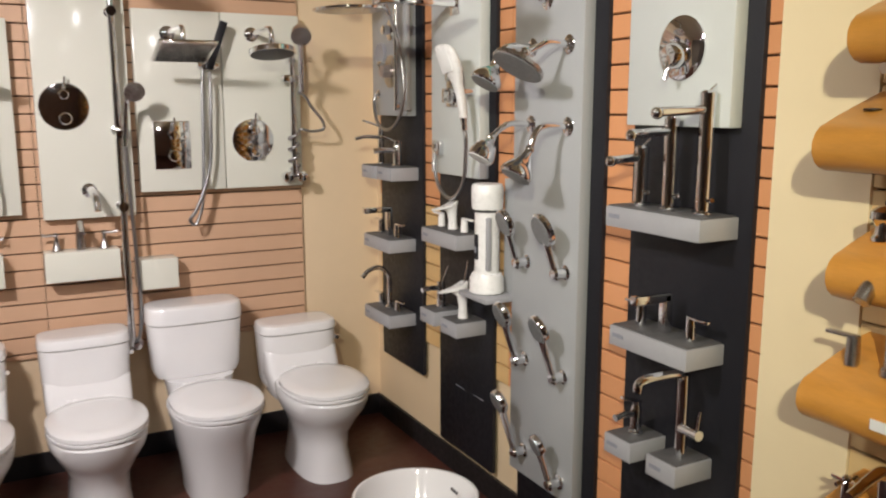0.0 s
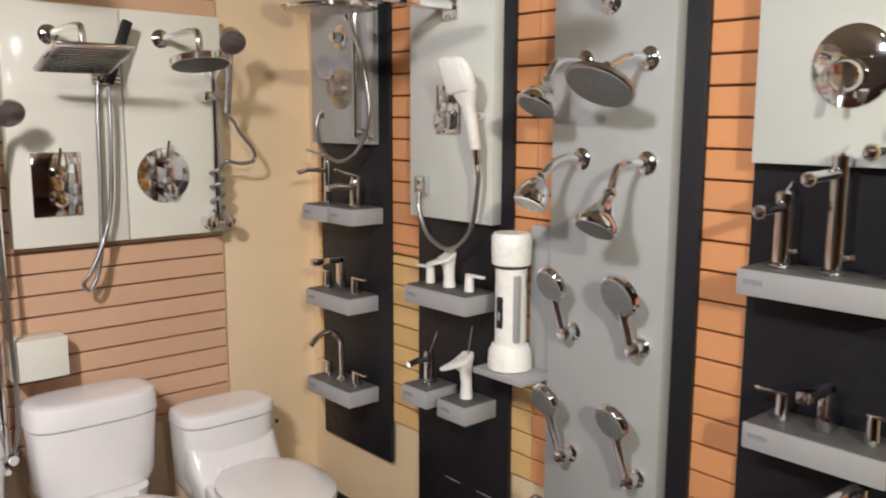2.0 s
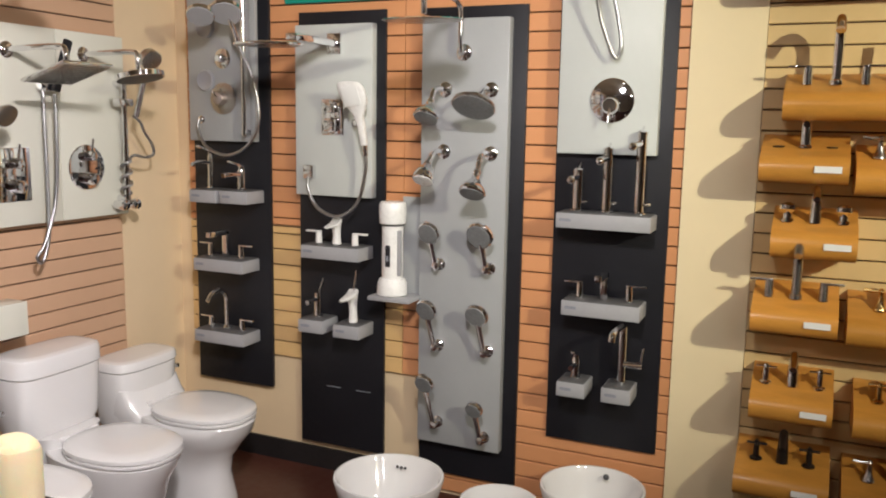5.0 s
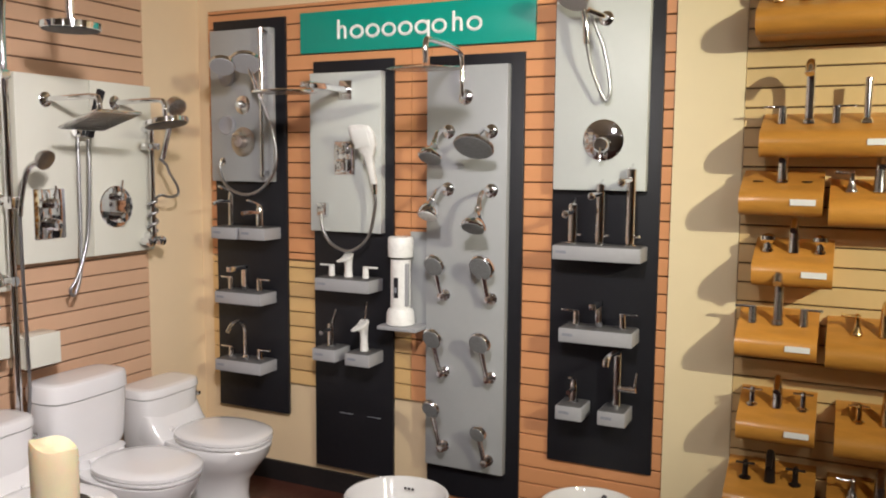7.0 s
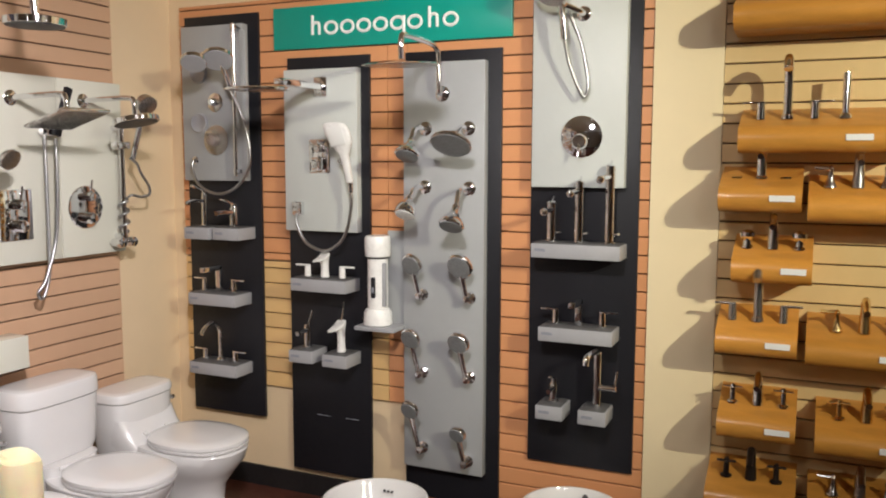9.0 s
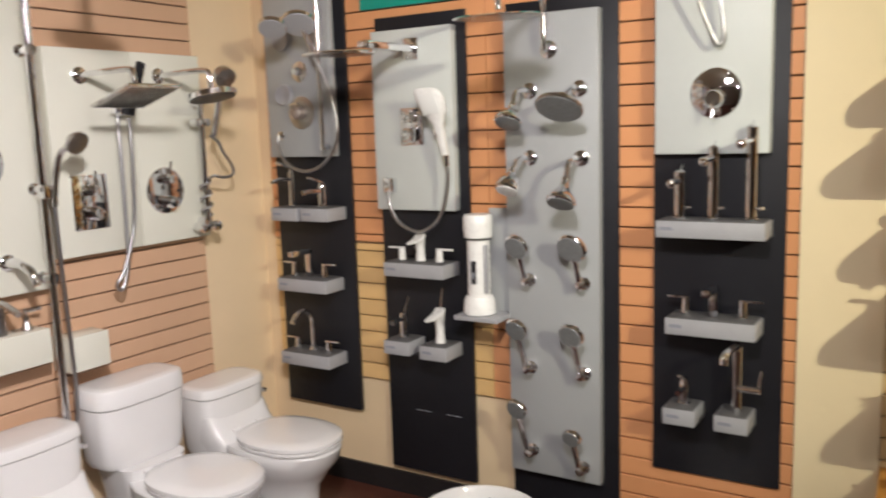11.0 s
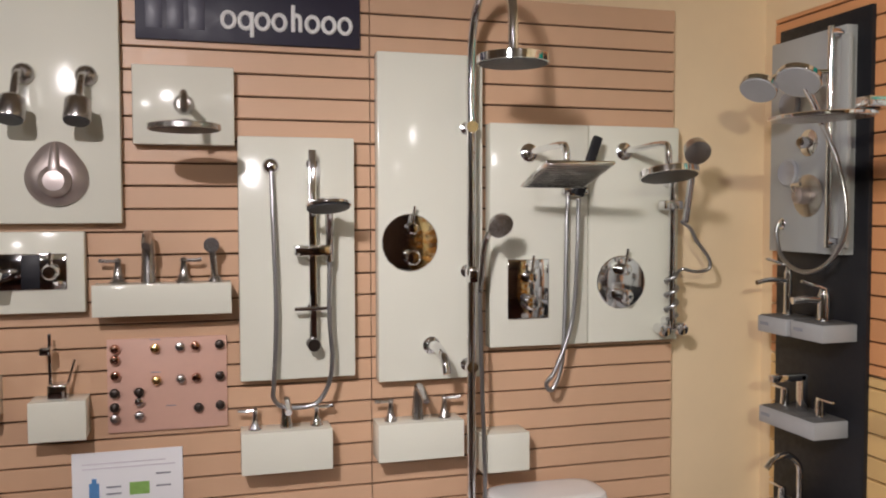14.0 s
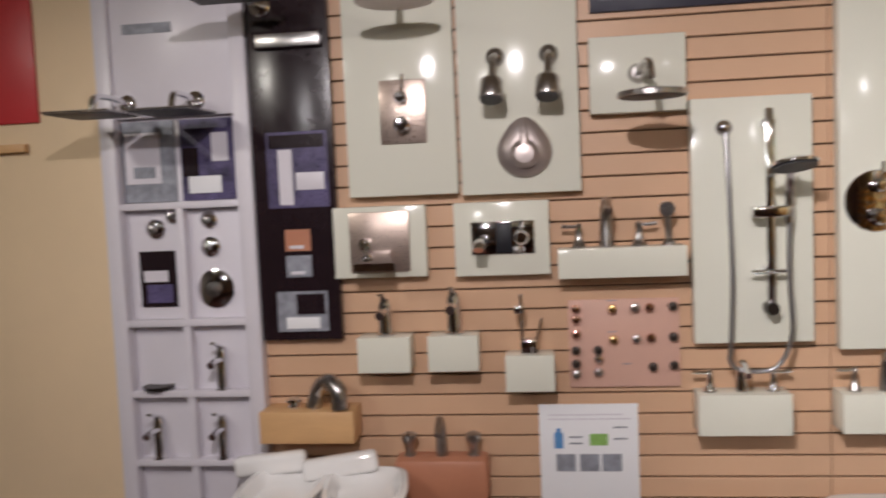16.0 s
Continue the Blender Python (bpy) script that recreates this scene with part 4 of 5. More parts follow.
# brown-tinted overhead shower on the board with the square valve plate
t = thing("rain_shower", on_a(-1.19, 2.385, PF), "round overhead shower head above the square valve plate", "rain shower", "rain showers on ivory boards")
part("flange", flange(B(), (0, 0, 0), r=0.032), NICKEL, t)
part("arm", tube(B(), [(0, 0, 0), (0, -0.12, 0.01), (0, -0.22, 0.0), (0, -0.26, -0.05), (0, -0.262, -0.085)], 0.011), NICKEL, t)
rain_head(t, (0, -0.262, -0.088), 0.122, thick=0.012, mat=NICKEL, face=SATIN)

# flat head on the small board
t = thing("wall_shower", on_a(-0.452, 2.063, PF), "flat round brushed shower head on a short arm", "shower head", "shower heads on ivory boards")
part("flange", lathe(B(), (0, 0, 0), (0, -1, 0), [(0, 0.031), (0.012, 0.031), (0.026, 0.02)]), NICKEL, t)
part("arm", tube(B(), [(0, -0.01, 0), (0.002, -0.14, 0.01), (0.006, -0.25, 0.0), (0.008, -0.285, -0.05)], 0.011), NICKEL, t)
rain_head(t, (0.008, -0.29, -0.085), 0.1, thick=0.02, mat=NICKEL)
for x in (-0.908, -0.734):
    t = thing("wall_shower", on_a(x, 2.14, PF), "small brushed nickel cylinder shower head", "shower head", "shower heads on ivory boards")
    part("flange", ball(B(), (0, -0.012, 0), 0.032, (1, 0.7, 1)), NICKEL, t)
    part("arm", tube(B(), [(0, -0.02, 0), (-0.004, -0.08, -0.015), (-0.007, -0.125, -0.09)], 0.011), NICKEL, t)
    part("head", lathe(B(), (-0.007, -0.125, -0.08), (-0.03, -0.35, -1), [(0, 0.012), (0.005, 0.03), (0.012, 0.036), (0.07, 0.039), (0.075, 0.037)]), NICKEL, t)
    part("spray_face", lathe(B(), (-0.0095, -0.151, -0.1512), (-0.03, -0.35, -1), [(0, 0.036), (0.004, 0.034), (0.005, 0.001)]), RUBBER, t, "dark spray face")
t = thing("shower_valve", on_a(-0.822, 1.84, PF), "brushed nickel teardrop shower valve with round knob", "shower valve")
bm = B()
rings = []
for y, s in ((0, 1.0), (-0.012, 1.0), (-0.03, 0.82), (-0.04, 0.5), (-0.042, 0.02)):
    ring = []
    for k in range(36):
        a = 2 * math.pi * k / 36
        rr = 0.09 * (1 + 0.3 * max(0, math.sin(a)) ** 7)
        ring.append((math.cos(a) * rr * s, y, -0.01 + math.sin(a) * rr * s * 0.95))
    rings.append(ring)
part("plate", loft(bm, rings), SATIN, t)
part("lever", tube(B(), [(0, -0.052, -0.02), (0, -0.058, 0.02), (0, -0.05, 0.06), (0, -0.035, 0.092)], 0.02, 6, 14, r_end=0.008, flat=0.6), SATIN, t)
part("knob", lathe(B(), (0, -0.038, -0.02), (0, -1, 0), [(0, 0.048), (0.012, 0.047), (0.02, 0.038), (0.03, 0.03), (0.033, 0.001)], 28), SATIN, t)
t = thing("bath_filler", on_a(-0.905, 1.547, PF), "chrome bath filler on a rectangular plate", "bath filler")
part("plate", box(B(), -0.105, 0.105, -0.008, 0, -0.055, 0.055, 0.002), CHROME, t)
part("dark_insert", box(B(), -0.022, 0.03, -0.0105, -0.007, -0.051, 0.051, 0.001), BLACK, t, "glossy black insert")
part("knob", lathe(B(), (0.062, -0.008, 0), (0, -1, 0), [(0, 0.026), (0.01, 0.027), (0.04, 0.023), (0.046, 0.017), (0.047, 0.001)]), CHROME, t)
part("lever", cyl(B(), (0.062, -0.04, 0.01), (0.066, -0.045, 0.06), 0.005), CHROME, t)
part("spout", tube(B(), [(-0.062, 0, -0.005), (-0.064, -0.06, -0.005), (-0.07, -0.12, -0.012), (-0.072, -0.14, -0.03)], 0.024, r_end=0.018, flat=0.75), CHROME, t)
t = thing("square_valve", on_a(-1.322, 1.547, PF), "brushed square shower valve with sculpted lever", "shower valve")
part("plate", box(B(), -0.103, 0.103, -0.012, 0, -0.103, 0.103, 0.004), BROWNED, t)
part("spout", loft(B(), [[(x * w, y, z + dz) for x, dz in ((-1, -0.012), (1, -0.012), (1, 0.012), (-1, 0.012))] for w, y, z in ((0.035, -0.01, -0.04), (0.042, -0.06, -0.05), (0.068, -0.12, -0.075))]), CHROME, t)
part("knob", lathe(B(), (-0.045, -0.01, -0.005), (0, -1, 0), [(0, 0.022), (0.03, 0.021), (0.036, 0.014), (0.037, 0.001)]), CHROME, t)
part("lever", tube(B(), [(-0.045, -0.04, -0.005), (-0.04, -0.05, -0.03), (-0.02, -0.055, -0.05)], 0.007), CHROME, t)

# faucets on the ivory box shelves
AB = AF - 0.055
t = thing("bath_faucet", on_a(-0.52, 1.505, AB), "brushed nickel four-piece bath faucet with hand spray", "faucet")
part("spout", tube(B(), [(-0.045, 0, 0), (-0.045, 0, 0.1), (-0.045, -0.03, 0.15), (-0.045, -0.11, 0.12)], 0.024, r_end=0.013), NICKEL, t)
for x, s in ((-0.135, -1), (0.06, 1)):
    lever_handle(t, x, 0, NICKEL, 0.062, s, "bell", 0.026)
part("spray_base", lathe(B(), (0.155, 0, 0), (0, 0, 1), [(0, 0.024), (0.012, 0.02), (0.02, 0.014)]), NICKEL, t)
part("spray_handle", tube(B(), [(0.155, 0, 0.015), (0.15, -0.01, 0.07), (0.145, -0.02, 0.12)], 0.011), NICKEL, t)
part("spray_head", cyl(B(), (0.145, 0.01, 0.122), (0.145, -0.05, 0.118), 0.02, 0.024), NICKEL, t)
widespread(on_a(-0.146, 1.018, AB), 0.1, CHROME, "chrome three-piece faucet with bell handles", "swan", 0.095, 0.1, "bell", 0.055)
widespread(on_a(0.30, 1.015, AB), 0.095, NICKEL, "brushed nickel three-piece faucet with bell handles", "swan", 0.115, 0.12, "bell", 0.06)
single_faucet(on_a(-1.316, 1.228, AB), CHROME, "chrome basin faucet with dark body", 0.1, 0.1, 0.024)
single_faucet(on_a(-1.08, 1.229, AB), CHROME, "bright chrome basin faucet with flat top", 0.115, 0.1, 0.026)
t = thing("waterfall_faucet", on_a(-0.83, 1.158, AB), "tall chrome faucet with slender lever", "faucet")
part("body", box(B(), -0.028, 0.03, -0.045, 0.012, 0, 0.05, 0.008), CHROME, t)
part("riser", box(B(), -0.028, -0.018, -0.01, 0.0, 0.03, 0.2, 0.002), CHROME, t)
part("head", box(B(), -0.045, -0.01, -0.06, 0.0, 0.14, 0.165, 0.006), CHROME, t)
part("lever", cyl(B(), (0.025, 0, 0.045), (0.045, 0.01, 0.115), 0.004), CHROME, t)

# board of sample knobs
t = thing("finish_sample_board", on_a(-0.697, 1.027, AF), "pink board with rows of metal finish samples", "sample board")
part("board", box(B(), 0, 0.366, -0.014, 0, 0, 0.298, 0.003), PINKB, t)
SAMPLES = [(0.025, 0.27, COPPER), (0.025, 0.235, COPPER), (0.025, 0.185, COPPER), (0.022, 0.13, BRONZE), (0.022, 0.085, BRONZE), (0.022, 0.05, NICKEL), (0.095, 0.13, BRONZE), (0.095, 0.1, CHROME), (0.095, 0.055, NICKEL),
           (0.145, 0.268, BRASS), (0.22, 0.27, NICKEL), (0.268, 0.27, COPPER), (0.343, 0.272, BRONZE), (0.148, 0.165, BRASS), (0.222, 0.166, NICKEL), (0.27, 0.168, COPPER), (0.343, 0.17, BRONZE), (0.275, 0.07, BRONZE), (0.343, 0.074, BRONZE)]
for x, z, mat in SAMPLES:
    part("sample_knob", lathe(B(), (x, -0.013, z), (0, -1, 0), [(0, 0.008), (0.006, 0.008), (0.01, 0.014), (0.018, 0.0155), (0.026, 0.012), (0.03, 0.001)], 16), mat, t)
for x, z in ((0.145, 0.295), (0.145, 0.19), (0.19, 0.08)):
    part("print_bar", box(B(), x - 0.015, x + 0.015, -0.0155, -0.0135, z - 0.003, z), GREYP, t)

# information card
t = thing("info_card", on_a(-0.807, 0.50, 3.893), "white printed information card with small pictures", "card")
part("card", box(B(), 0, 0.333, -0.006, 0, 0, 0.468, 0.001), PAPER, t)
for z, w in ((0.43, 0.25), (0.415, 0.28)):
    part("print_bar", box(B(), 0.03, 0.03 + w, -0.0075, -0.0055, z, z + 0.004), LILAC, t)
part("bottle_picture", box(B(), 0.05, 0.08, -0.0075, -0.0055, 0.315, 0.37), BLUEP, t)
part("bottle_cap", box(B(), 0.058, 0.072, -0.0075, -0.0055, 0.37, 0.385), BLUEP, t)
part("green_picture", box(B(), 0.17, 0.23, -0.0075, -0.0055, 0.325, 0.365), GREENP, t)
for x, z in ((0.1, 0.352), (0.1, 0.33), (0.25, 0.385), (0.25, 0.345)):
    part("print_bar", box(B(), x, x + 0.045, -0.0075, -0.0055, z, z + 0.005), GREYP, t)
for x in (0.055, 0.135, 0.21):
    part("photo", box(B(), x, x + 0.065, -0.0075, -0.0055, 0.235, 0.295), GREYP, t)

# ---------- far end of the north wall ----------
t = thing("display_column", on_a(-2.305, 0.0, 3.913), "white display column with bathroom photos and cubbies", "display column")
part("column_board", box(B(), 0, 0.055, -0.07, 0, 0.0, 2.6, 0.003), LILAC, t)
part("column_board", box(B(), 0.49, 0.545, -0.07, 0, 0.0, 2.6, 0.003), LILAC, t)
part("header_board", box(B(), 0.055, 0.49, -0.05, 0, 2.01, 2.6, 0.003), LILAC, t)
part("back_board", box(B(), 0.055, 0.49, -0.02, 0, 0.0, 2.01, 0.001), LILAC, t)
for z in (0.16, 0.41, 0.66, 0.78, 1.03, 1.285, 1.70):
    if z != 0.66:
        part("shelf", box(B(), 0.055, 0.49, -0.066, -0.02, z - 0.012, z + 0.012, 0.002), LILAC, t)
part("divider", box(B(), 0.26, 0.285, -0.064, -0.02, 0.0, 1.70, 0.002), LILAC, t)
part("header_mark", box(B(), 0.1, 0.28, -0.0525, -0.0495, 2.3, 2.335), GREYP, t)
part("photo", box(B(), 0.058, 0.255, -0.026, -0.019, 1.715, 2.0), GREYP, t, "grey bathroom photo")
part("photo", box(B(), 0.275, 0.47, -0.026, -0.019, 1.715, 2.0), VIOLET, t, "violet bathroom photo")
part("photo_tub", box(B(), 0.3, 0.42, -0.0285, -0.0255, 1.74, 1.80, 0.001), PAPER, t)
part("photo_window", box(B(), 0.39, 0.45, -0.0285, -0.0255, 1.85, 1.95), LILAC, t)
part("photo_cabinet", box(B(), 0.28, 0.34, -0.0285, -0.0255, 1.80, 1.9), ESPRESSO, t)
part("photo_wall", box(B(), 0.07, 0.2, -0.0285, -0.0255, 1.78, 1.96), LILAC, t)
part("photo_basin", box(B(), 0.1, 0.18, -0.031, -0.028, 1.80, 1.84), GREYP, t)
part("photo", box(B(), 0.095, 0.23, -0.026, -0.019, 1.34, 1.54), ESPRESSO, t, "dark framed photo")
part("photo_light", box(B(), 0.11, 0.2, -0.0285, -0.0255, 1.43, 1.47), LILAC, t)
part("photo_shade", box(B(), 0.12, 0.215, -0.0285, -0.0255, 1.355, 1.42), VIOLET, t)
DB = 3.889
for x, z, r in ((-1.93, 1.40, 0.068), (-1.94, 1.55, 0.035), (-1.94, 1.645, 0.03), (-2.14, 1.62, 0.035), (-2.07, 1.665, 0.028)):
    t = thing("valve_trim", on_a(x, z, DB), "round chrome valve trim on the display column", "shower valve", "valves on the display column")
    part("plate", flange(B(), (0, 0, 0), r=r, t=0.012), CHROME, t)
    part("knob", lathe(B(), (0, -0.012, 0), (0, -1, 0), [(0, r * 0.4), (0.03, r * 0.36), (0.033, 0.001)]), NICKEL, t)
for x, z in ((-1.92, 1.042), (-2.17, 0.792), (-1.93, 0.792), (-2.17, 0.422), (-1.93, 0.422)):
    single_faucet(on_a(x, z, 3.87), CHROME, "chrome basin faucet in a white cubby", 0.13, 0.1, 0.02, group="faucets in the cubbies")
t = thing("soap_dish", on_a(-2.16, 1.042, 3.87), "dark oval soap dish in a white cubby", "soap dish")
part("dish", lathe(B(), (0, 0, 0), (0, 0, 1), [(0, 0.03), (0.006, 0.05), (0.016, 0.056), (0.018, 0.05), (0.012, 0.001)]), BRONZE, t)
part("foot", lathe(B(), (0, 0, -0.0), (0, 0, 1), [(0, 0.034), (0.004, 0.03)]), BRONZE, t)
for x, z, out in ((-2.2, 2.06, 0.24), (-1.95, 2.06, 0.2)):
    t = thing("rain_shower", on_a(x, z, 3.862), "thin square rain shower on the display column", "rain shower", "rain showers on the column")
    part("flange", flange(B(), (0, 0, 0), r=0.032), CHROME, t)
    part("arm", tube(B(), [(0, 0, 0), (0, -0.12, 0.01), (0, -out + 0.02, 0.0), (0, -out, -0.05)], 0.011), CHROME, t)
    rain_head(t, (0, -out, -0.05), 0.11, thick=0.008, square=True, mat=NICKEL)
t = thing("rain_shower", on_a(-1.70, 2.36, 3.852), "large square chrome rain shower above the dark panel", "rain shower")
part("flange", flange(B(), (0, 0, 0), r=0.034), CHROME, t)
part("arm", box(B(), -0.014, 0.014, -0.3, -0.005, -0.012, 0.012, 0.003), CHROME, t)
rain_head(t, (0, -0.32, -0.012), 0.14, thick=0.012, square=True)

t = thing("espresso_display", on_a(-1.757, 1.215, 3.8965), "dark espresso display panel with framed photos", "display panel")
part("panel", box(B(), 0, 0.285, -0.04, 0, 0, 1.4, 0.003), ESPRESSO, t)
part("photo", box(B(), 0.05, 0.265, -0.0425, -0.0395, 0.46, 0.72), VIOLET, t, "dim violet bathroom photo")
part("photo_curtain", box(B(), 0.09, 0.14, -0.0445, -0.042, 0.47, 0.66), LILAC, t)
part("photo_tub", box(B(), 0.15, 0.25, -0.0445, -0.042, 0.52, 0.58, 0.001), LILAC, t)
part("photo_shade", box(B(), 0.06, 0.255, -0.0445, -0.042, 0.665, 0.71), ESPRESSO, t)
part("photo_basin", box(B(), 0.09, 0.21, -0.0445, -0.042, 0.04, 0.08, 0.001), PAPER, t)
part("photo_shade", box(B(), 0.13, 0.23, -0.0445, -0.042, 0.09, 0.16), ESPRESSO, t)
for z, mat in ((0.31, TERRA), (0.22, GREYP)):
    part("photo", box(B(), 0.1, 0.19, -0.0425, -0.0395, z, z + 0.075), mat, t, "small dim photo")
    part("photo_light", box(B(), 0.115, 0.165, -0.0445, -0.042, z + 0.008, z + 0.02, 0.001), LILAC, t)
part("photo", box(B(), 0.06, 0.24, -0.0425, -0.0395, 0.03, 0.17), GREYP, t, "small grey photo")
part("ledge", box(B(), 0.03, 0.27, -0.06, -0.04, 1.0, 1.06, 0.003), ESPRESSO, t)
part("ledge_face", box(B(), 0.04, 0.26, -0.0625, -0.0595, 1.005, 1.05, 0.001), NICKEL, t)

board("wood_shelf_box", on_a(-1.757, 0.872, AF), 0.33, 0.11, 0.13, TANP, "light wood box shelf below the dark panel", 0.004, "shelf")
t = thing("bath_faucet", on_a(-1.58, 0.982, 3.83), "brushed grey bath faucet on the wood shelf", "faucet")
part("spout", tube(B(), [(0, 0, 0), (0.02, 0, 0.06), (0.06, -0.02, 0.095), (0.1, -0.05, 0.07), (0.105, -0.05, 0.01)], 0.028, r_end=0.03), NICKEL, t)
lever_handle(t, -0.07, 0, CHROME, 0.03, -1, "knob", 0.022)
board("terracotta_shelf_box", on_a(-1.3, 0.66, AF), 0.32, 0.15, 0.12, TERRA, "terracotta-coloured box shelf with faucet set", 0.02, "shelf")
widespread(on_a(-1.14, 0.81, 3.835), 0.11, NICKEL, "dark nickel three-piece faucet with round knobs", "swan", 0.13, 0.1, "knob", 0.075)
t = thing("red_poster", pose(-2.9, 3.913, 2.02), "red poster on the cream wall", "poster")
part("sheet", box(B(), 0, 0.335, -0.012, 0, 0, 0.5, 0.002), REDP, t)
t = thing("wall_ledge", pose(-2.9, 3.913, 1.915), "small tan wooden ledge under the red poster", "ledge")
part("bar", box(B(), 0, 0.285, -0.03, 0, 0, 0.03, 0.004), TANP, t)

# white ceramic basins stacked below the wood shelf
for x, z, turn, tilt in ((-1.62, 0.0, 0, 0), (-1.36, 0.0, 10, 0)):
    t = thing("pedestal_basin", pose(x, 3.62, z, 0, 0, turn), "white ceramic pedestal basin with raised back", "basin", "white basins by the column")
    part("pedestal", loft(B(), [oval(0, 0, 0, 0.1, 0.09, 0.09, power=3), oval(0, 0, 0.1, 0.085, 0.08, 0.08), oval(0, 0, 0.6, 0.095, 0.09, 0.09), oval(0, 0, 0.68, 0.12, 0.12, 0.12)]), PORCELAIN, t)
    part("bowl", loft(B(), [oval(0, -0.02, 0.64, 0.09, 0.1, 0.12), oval(0, -0.02, 0.76, 0.13, 0.14, 0.2, power=3), oval(0, -0.02, 0.80, 0.135, 0.15, 0.21, power=3.5), oval(0, -0.02, 0.805, 0.115, 0.13, 0.19, power=3.5),
                            oval(0, -0.03, 0.77, 0.09, 0.09, 0.15, power=3)]), PORCELAIN, t)
    part("back_rim", box(B(), -0.125, 0.125, 0.07, 0.13, 0.79, 0.86, 0.02, 4), PORCELAIN, t, m=pose(0, 0, 0, 0, -6, 0))

# ---------- basins along the east wall ----------
def bowl(m, label, r, h, hole):
    t = thing("ceramic_basin", m, label, "basin", "white basins on the floor")
    part("bowl", lathe(B(), (0, 0, 0), (0, 0, 1), [(0, r * 0.45), (0.01, r * 0.5), (h * 0.35, r * 0.72), (h * 0.7, r * 0.9), (h - 0.008, r), (h, r * 0.99), (h, r * 0.95), (h - 0.02, r * 0.9), (h * 0.6, r * 0.76), (h * 0.3, r * 0.45), (h * 0.25, 0.001)], 48), PORCELAIN, t)
    if hole:
        for dx in (-0.018, 0.0, 0.018):
            part("overflow_hole", lathe(B(), (r * 0.8 * 0.94 + 0.006, dx + 0.03, h * 0.86), (-1, 0, 0.3), [(0, 0.006), (0.005, 0.006), (0.006, 0.001)], 10), RUBBER, t)
    return t


bowl(pose(1.20, 2.43, 0), "round white ceramic basin with overflow holes", 0.222, 0.29, True)
bowl(pose(1.22, 1.97, 0), "small round white ceramic basin", 0.15, 0.27, False)
t = bowl(pose(1.46, 1.67, 0), "white ceramic basin with a faucet hole at the back", 0.205, 0.29, False)

part("faucet_hole", lathe(B(), (0.155, -0.02, 0.268), (-0.9, 0, 0.5), [(0, 0.012), (0.006, 0.012), (0.007, 0.001)], 14), RUBBER, t)

# ---------- table with candle ----------
t = thing("side_table", pose(-0.57, 2.04, 0, 0, 0, 0), "white square pedestal table beside the walkway", "table")
part("tabletop", box(B(), -0.14, 0.14, -0.14, 0.14, 0.895, 0.93, 0.004), WHITEP, t)
part("table_body", box(B(), -0.12, 0.12, -0.12, 0.12, 0.0, 0.895, 0.004), WHITEP, t)
CX, CY = -0.575, 2.286
t = thing("candle_stand", pose(CX, CY, 0), "white round pedestal with a flat dish on top", "stand")
part("stand_top", lathe(B(), (0, 0, 0.895), (0, 0, 1), [(0, 0.1), (0.01, 0.115), (0.03, 0.118), (0.034, 0.11)], 32), WHITEP, t)
part("stand_column", lathe(B(), (0, 0, 0), (0, 0, 1), [(0, 0.1), (0.02, 0.1), (0.04, 0.05), (0.86, 0.045), (0.895, 0.08)], 24), WHITEP, t)
t = thing("pillar_candle", pose(CX, CY, 0.929), "ivory pillar candle with melted rim on a dark holder", "candle")
part("holder", lathe(B(), (0, 0, 0), (0, 0, 1), [(0, 0.055), (0.006, 0.066), (0.02, 0.07), (0.022, 0.062), (0.012, 0.03)], 24), BRONZE, t)
rings = []
for z, r in ((0.013, 0.046), (0.02, 0.048), (0.08, 0.048), (0.145, 0.0485), (0.154, 0.046), (0.148, 0.036), (0.138, 0.022), (0.136, 0.002)):
    rings.append([(math.cos(a) * r, math.sin(a) * r, z + (0.011 * math.sin(a - 0.6) + 0.004 * math.sin(3 * a) if z > 0.12 else 0)) for a in [2 * math.pi * k / 32 for k in range(32)]])
part("wax", loft(B(), rings), WAX, t)


# ---------- wooden faucet displays on the east wall ----------
def wood_display(y1, y0, z0, z1, label):
    """A shelf block with a rounded front, left end at y1."""
    w, h, d = y1 - y0, 0.2, 0.235
    prof = [(0, 0), (-0.19, 0)]
    for k in range(8):
        a = radians(-85 + 165 * k / 7)
        prof.append((-0.182 - math.cos(a) * 0.053, 0.05 + math.sin(a) * 0.05))
    prof += [(-0.16, 0.113), (-0.03, 0.16), (0, 0.166)]
    t = thing("wooden_display", on_b(y1, z0 + 0.012, 1.7085), label, "faucet display", "honey wood faucet displays")
    part("wood_block", loft(B(), [[(0, a, b) for a, b in prof], [(w, a, b) for a, b in prof]]), HONEY, t)
    part("price_tag", box(B(), w * 0.62, w * 0.62 + 0.085, -0.001, 0.001, -0.011, 0.011), PAPER, t, "white paper tag", m=Matrix.Translation((0, -d - 0.0025, 0.053)))
    return w, h


rows = [(1.119, 0.30, 2.14, 2.285, BRASS, "knob"), (1.088, 0.52, 1.70, 1.86, CHROME, "bar"), (1.149, 0.865, 1.485, 1.635, CHROME, None), (0.845, 0.40, 1.455, 1.605, NICKEL, "bell"),
        (1.094, 0.82, 1.225, 1.375, CHROME, "knob"), (1.141, 0.858, 0.95, 1.105, NICKEL, "bar"), (0.83, 0.45, 0.935, 1.09, BRASS, "bell"),
        (1.124, 0.85, 0.63, 0.79, CHROME, "cross"), (0.785, 0.45, 0.61, 0.765, BRASS, "cross"), (1.16, 0.84, 0.335, 0.485, BRONZE, "cross"), (0.80, 0.45, 0.32, 0.47, NICKEL, "bell")]
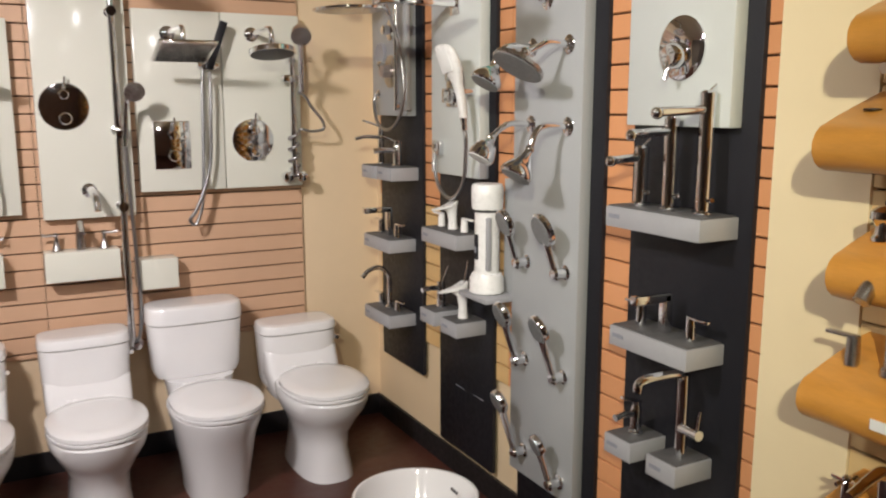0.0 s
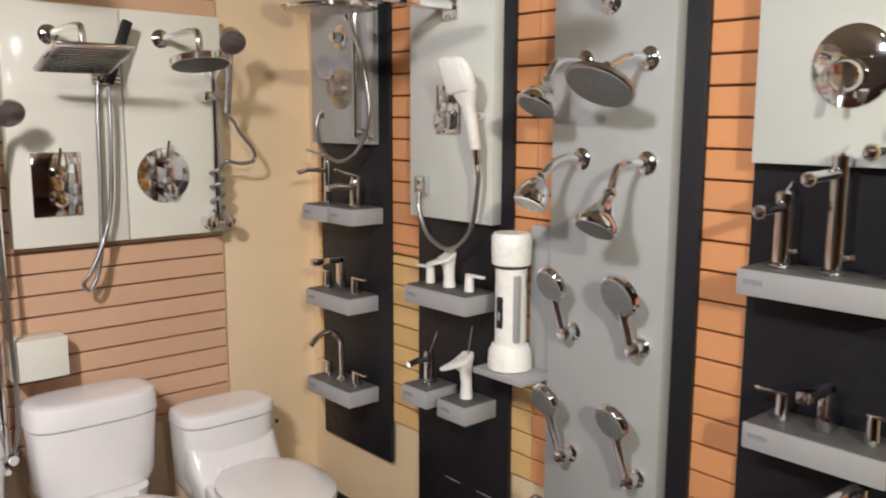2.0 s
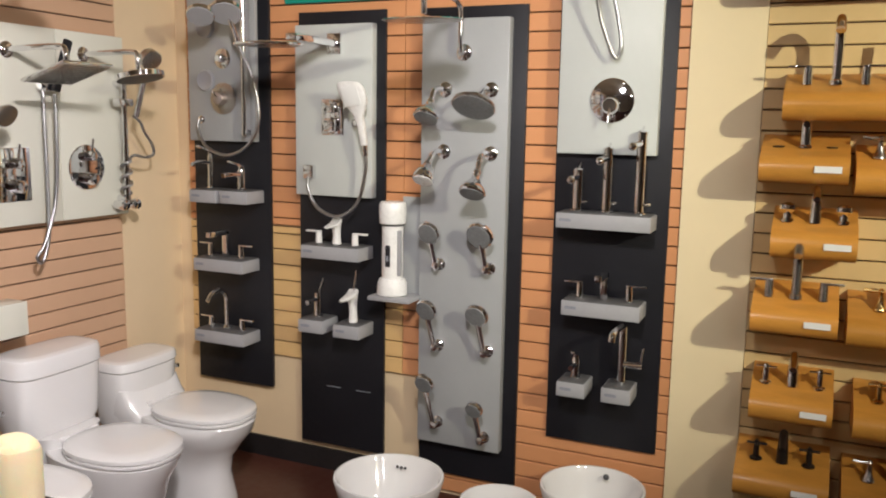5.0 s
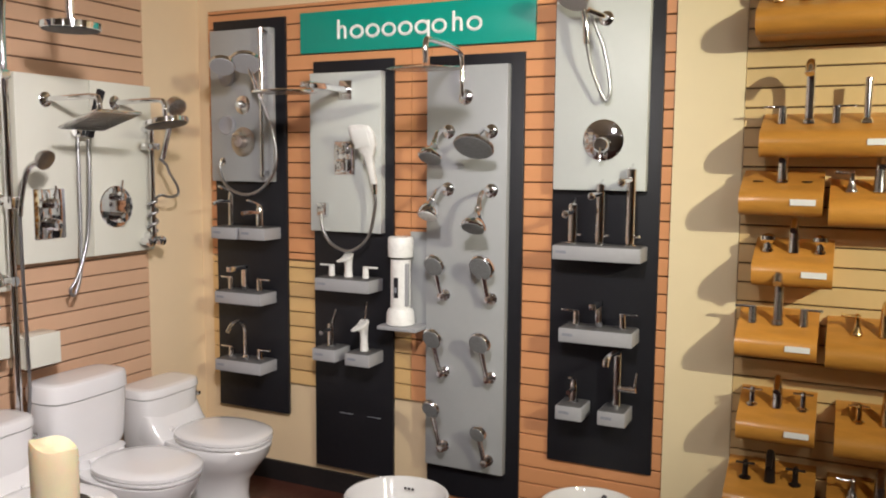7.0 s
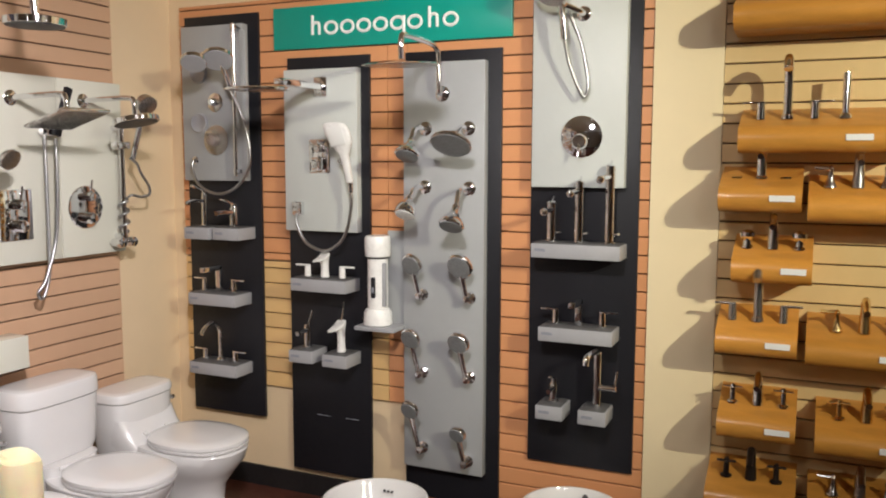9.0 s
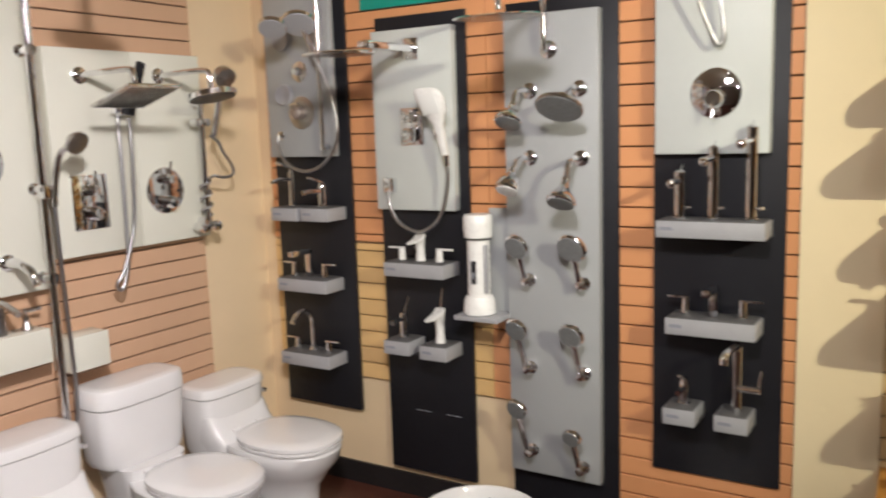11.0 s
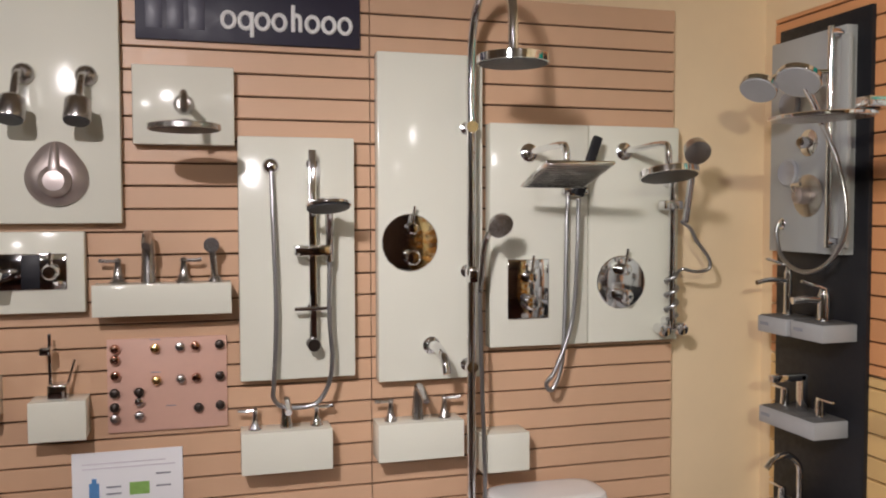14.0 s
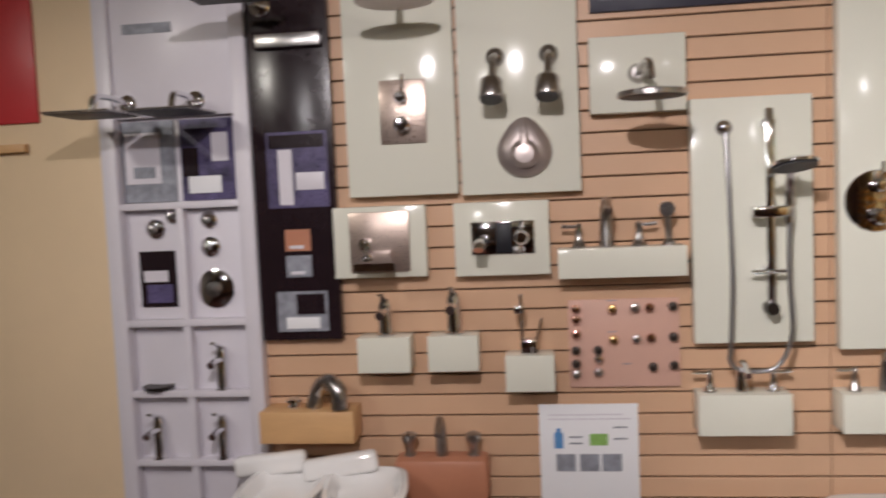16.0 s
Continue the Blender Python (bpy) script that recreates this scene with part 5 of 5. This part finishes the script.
for k in range(3):
    for i, z in enumerate((0.33, 0.64, 0.95, 1.24, 1.5, 1.75)):
        rows.append((-0.28 - k * 0.68 + 0.03 * (i % 2), -0.60 - k * 0.68, z, z + 0.15, (CHROME, BRASS, NICKEL)[(i + k) % 3], ("bell", "bar", "knob")[(i + k) % 3]))
for y1, y0, z0, z1, mat, style in rows:
    w, h = wood_display(y1, y0, z0, z1, "honey-coloured wooden block with rounded front holding faucets")
    mid = (y1 + y0) / 2 if w < 0.4 else y1 - 0.16
    base = on_b(mid, z0 + 0.136, 1.7085) @ pose(0, -0.13, -0.002)
    colour = {BRASS: "polished brass", CHROME: "chrome", NICKEL: "brushed nickel", BRONZE: "dark bronze"}[mat]
    if style is None:
        single_faucet(base, mat, "chrome basin faucet between two empty holes", 0.1, 0.1, 0.018)
        for s in (-0.085, 0.085):
            solid("faucet_hole_cover", lathe(B(), (0, 0, 0), (0, 0, 1), [(0, 0.018), (0.003, 0.018), (0.004, 0.001)], 16), BRONZE, base @ pose(s, 0, 0.002), "dark round cover on the wood block", "hole cover")
    else:
        widespread(base, 0.09, mat, colour + " three-piece faucet on a wooden block", "arc" if style in ("bar",) else "swan", 0.21 if style == "bar" else 0.12, 0.12, style, 0.06, "faucets on wooden blocks", 0.0165)
        if w > 0.5:
            t = thing("hand_spray", base @ pose(0.19, 0, 0), colour + " upright hand spray on a wooden block", "hand spray")
            part("spray_base", lathe(B(), (0, 0, 0), (0, 0, 1), [(0, 0.022), (0.01, 0.02), (0.018, 0.014)]), mat, t)
            part("spray_stick", cyl(B(), (0, 0, 0.015), (0, 0.01, 0.16), 0.012, 0.014), mat, t)

# ---------- ceiling lamps, all unseen ---
for x, y, ax, ay, az, watts, cone, soft, colour in LAMPS:
    t = thing("ceiling_spotlight", pose(x, y, CEIL), "unseen small white ceiling spotlight", "ceiling light", "ceiling spotlights")
    part("mount", lathe(B(), (0, 0, 0), (0, 0, -1), [(0, 0.06), (0.015, 0.06), (0.02, 0.02), (0.05, 0.015)]), WHITEP, t)
    d = (Vector((ax, ay, az)) - Vector((x, y, CEIL - 0.09))).normalized()
    part("can", lathe(B(), Vector((0, 0, -0.09)) - d * 0.06, d, [(0, 0.02), (0.01, 0.045), (0.1, 0.05), (0.1, 0.045), (0.09, 0.044)]), WHITEP, t)
    part("bulb", lathe(B(), Vector((0, 0, -0.09)) + d * 0.03, d, [(0, 0.038), (0.004, 0.036), (0.006, 0.001)]), GLOW, t, "glowing lamp face")
    ld = bpy.data.lights.new("spot", "SPOT")
    ld.energy, ld.color, ld.shadow_soft_size, ld.spot_size, ld.spot_blend = watts, colour, soft, radians(cone), 0.9
    lo = new("spot_lamp", ld)
    p = Vector((x, y, CEIL - 0.09)) + d * 0.065
    lo.matrix_world = look(p, p + d)

# ---------- slat boards: pieces last ----------
GAP = 0.006
def slat_mesh(w, h, mat):
    bm = B()
    a, d, c = h / 2, 0.018, 0.0025
    prof = [(0, -a), (-d + c, -a), (-d, -a + c), (-d, a - c), (-d + c, a), (0, a)]
    loft(bm, [[(0, y, z) for y, z in prof], [(w, y, z) for y, z in prof]])
    return smooth_mesh(bm, "slat", mat)


def slat_wall(name, frame_of, back, runs, first, PITCH, label):
    """runs: (start, width, z0, z1, material); grooves at first + n * PITCH."""
    root = new(name)
    tagged(root, label, "slat wall", kind="structure")
    cache = {}
    for start, w, z0, z1, mat in runs:
        bm = box(B(), 0, w, -0.0035, 0, 0, z1 - z0)
        part("groove_backing", bm, GROOVE, root, m=frame_of(start, z0, back))
        n = math.ceil((z0 - first) / PITCH - 1e-6)
        edges = [z0] + [first + k * PITCH for k in range(n, n + 60) if z0 + 0.012 < first + k * PITCH < z1 - 0.012] + [z1]
        for a, b in zip(edges, edges[1:]):
            h = round(b - a - GAP, 4)
            key = (round(w, 3), h, mat.name)
            if key not in cache:
                cache[key] = slat_mesh(w - 0.0015, h, mat)
            ob = new("slat", cache[key])
            ob.parent = root
            ob.matrix_basis = frame_of(start, (a + b) / 2, back - 0.0)
    return root


slat_wall("slat_wall_north", lambda s, z, y: pose(s, y, z), 3.9145,
          [(-1.76, 1.91, 0.54, 2.48, PEACH), (0.152, 1.162, 0.54, 2.48, PEACH)], 2.2489, 0.0732, "peach laminate slat boards with dark grooves")
slat_wall("slat_wall_east", lambda s, z, x: pose(x, -s, z, 0, 0, -90), 1.7245,
          [(-3.83, 1.2, 0.537, 1.180, YELLOW), (-3.83, 1.2, 1.184, 2.455, ORANGE), (-2.628, 0.1, 0.537, 2.455, ORANGE), (-2.526, 1.093, 0.02, 2.455, ORANGE)], 2.054, 0.0758, "orange laminate slat boards with dark grooves")
slat_wall("slat_wall_faucets", lambda s, z, x: pose(x, -s, z, 0, 0, -90), 1.7245,
          [(-1.163, 1.9, 0.02, 2.6, MAPLE), (0.7385, 1.65, 0.02, 2.6, MAPLE)], 2.054, 0.0758, "maple laminate slat boards behind wooden faucet displays")
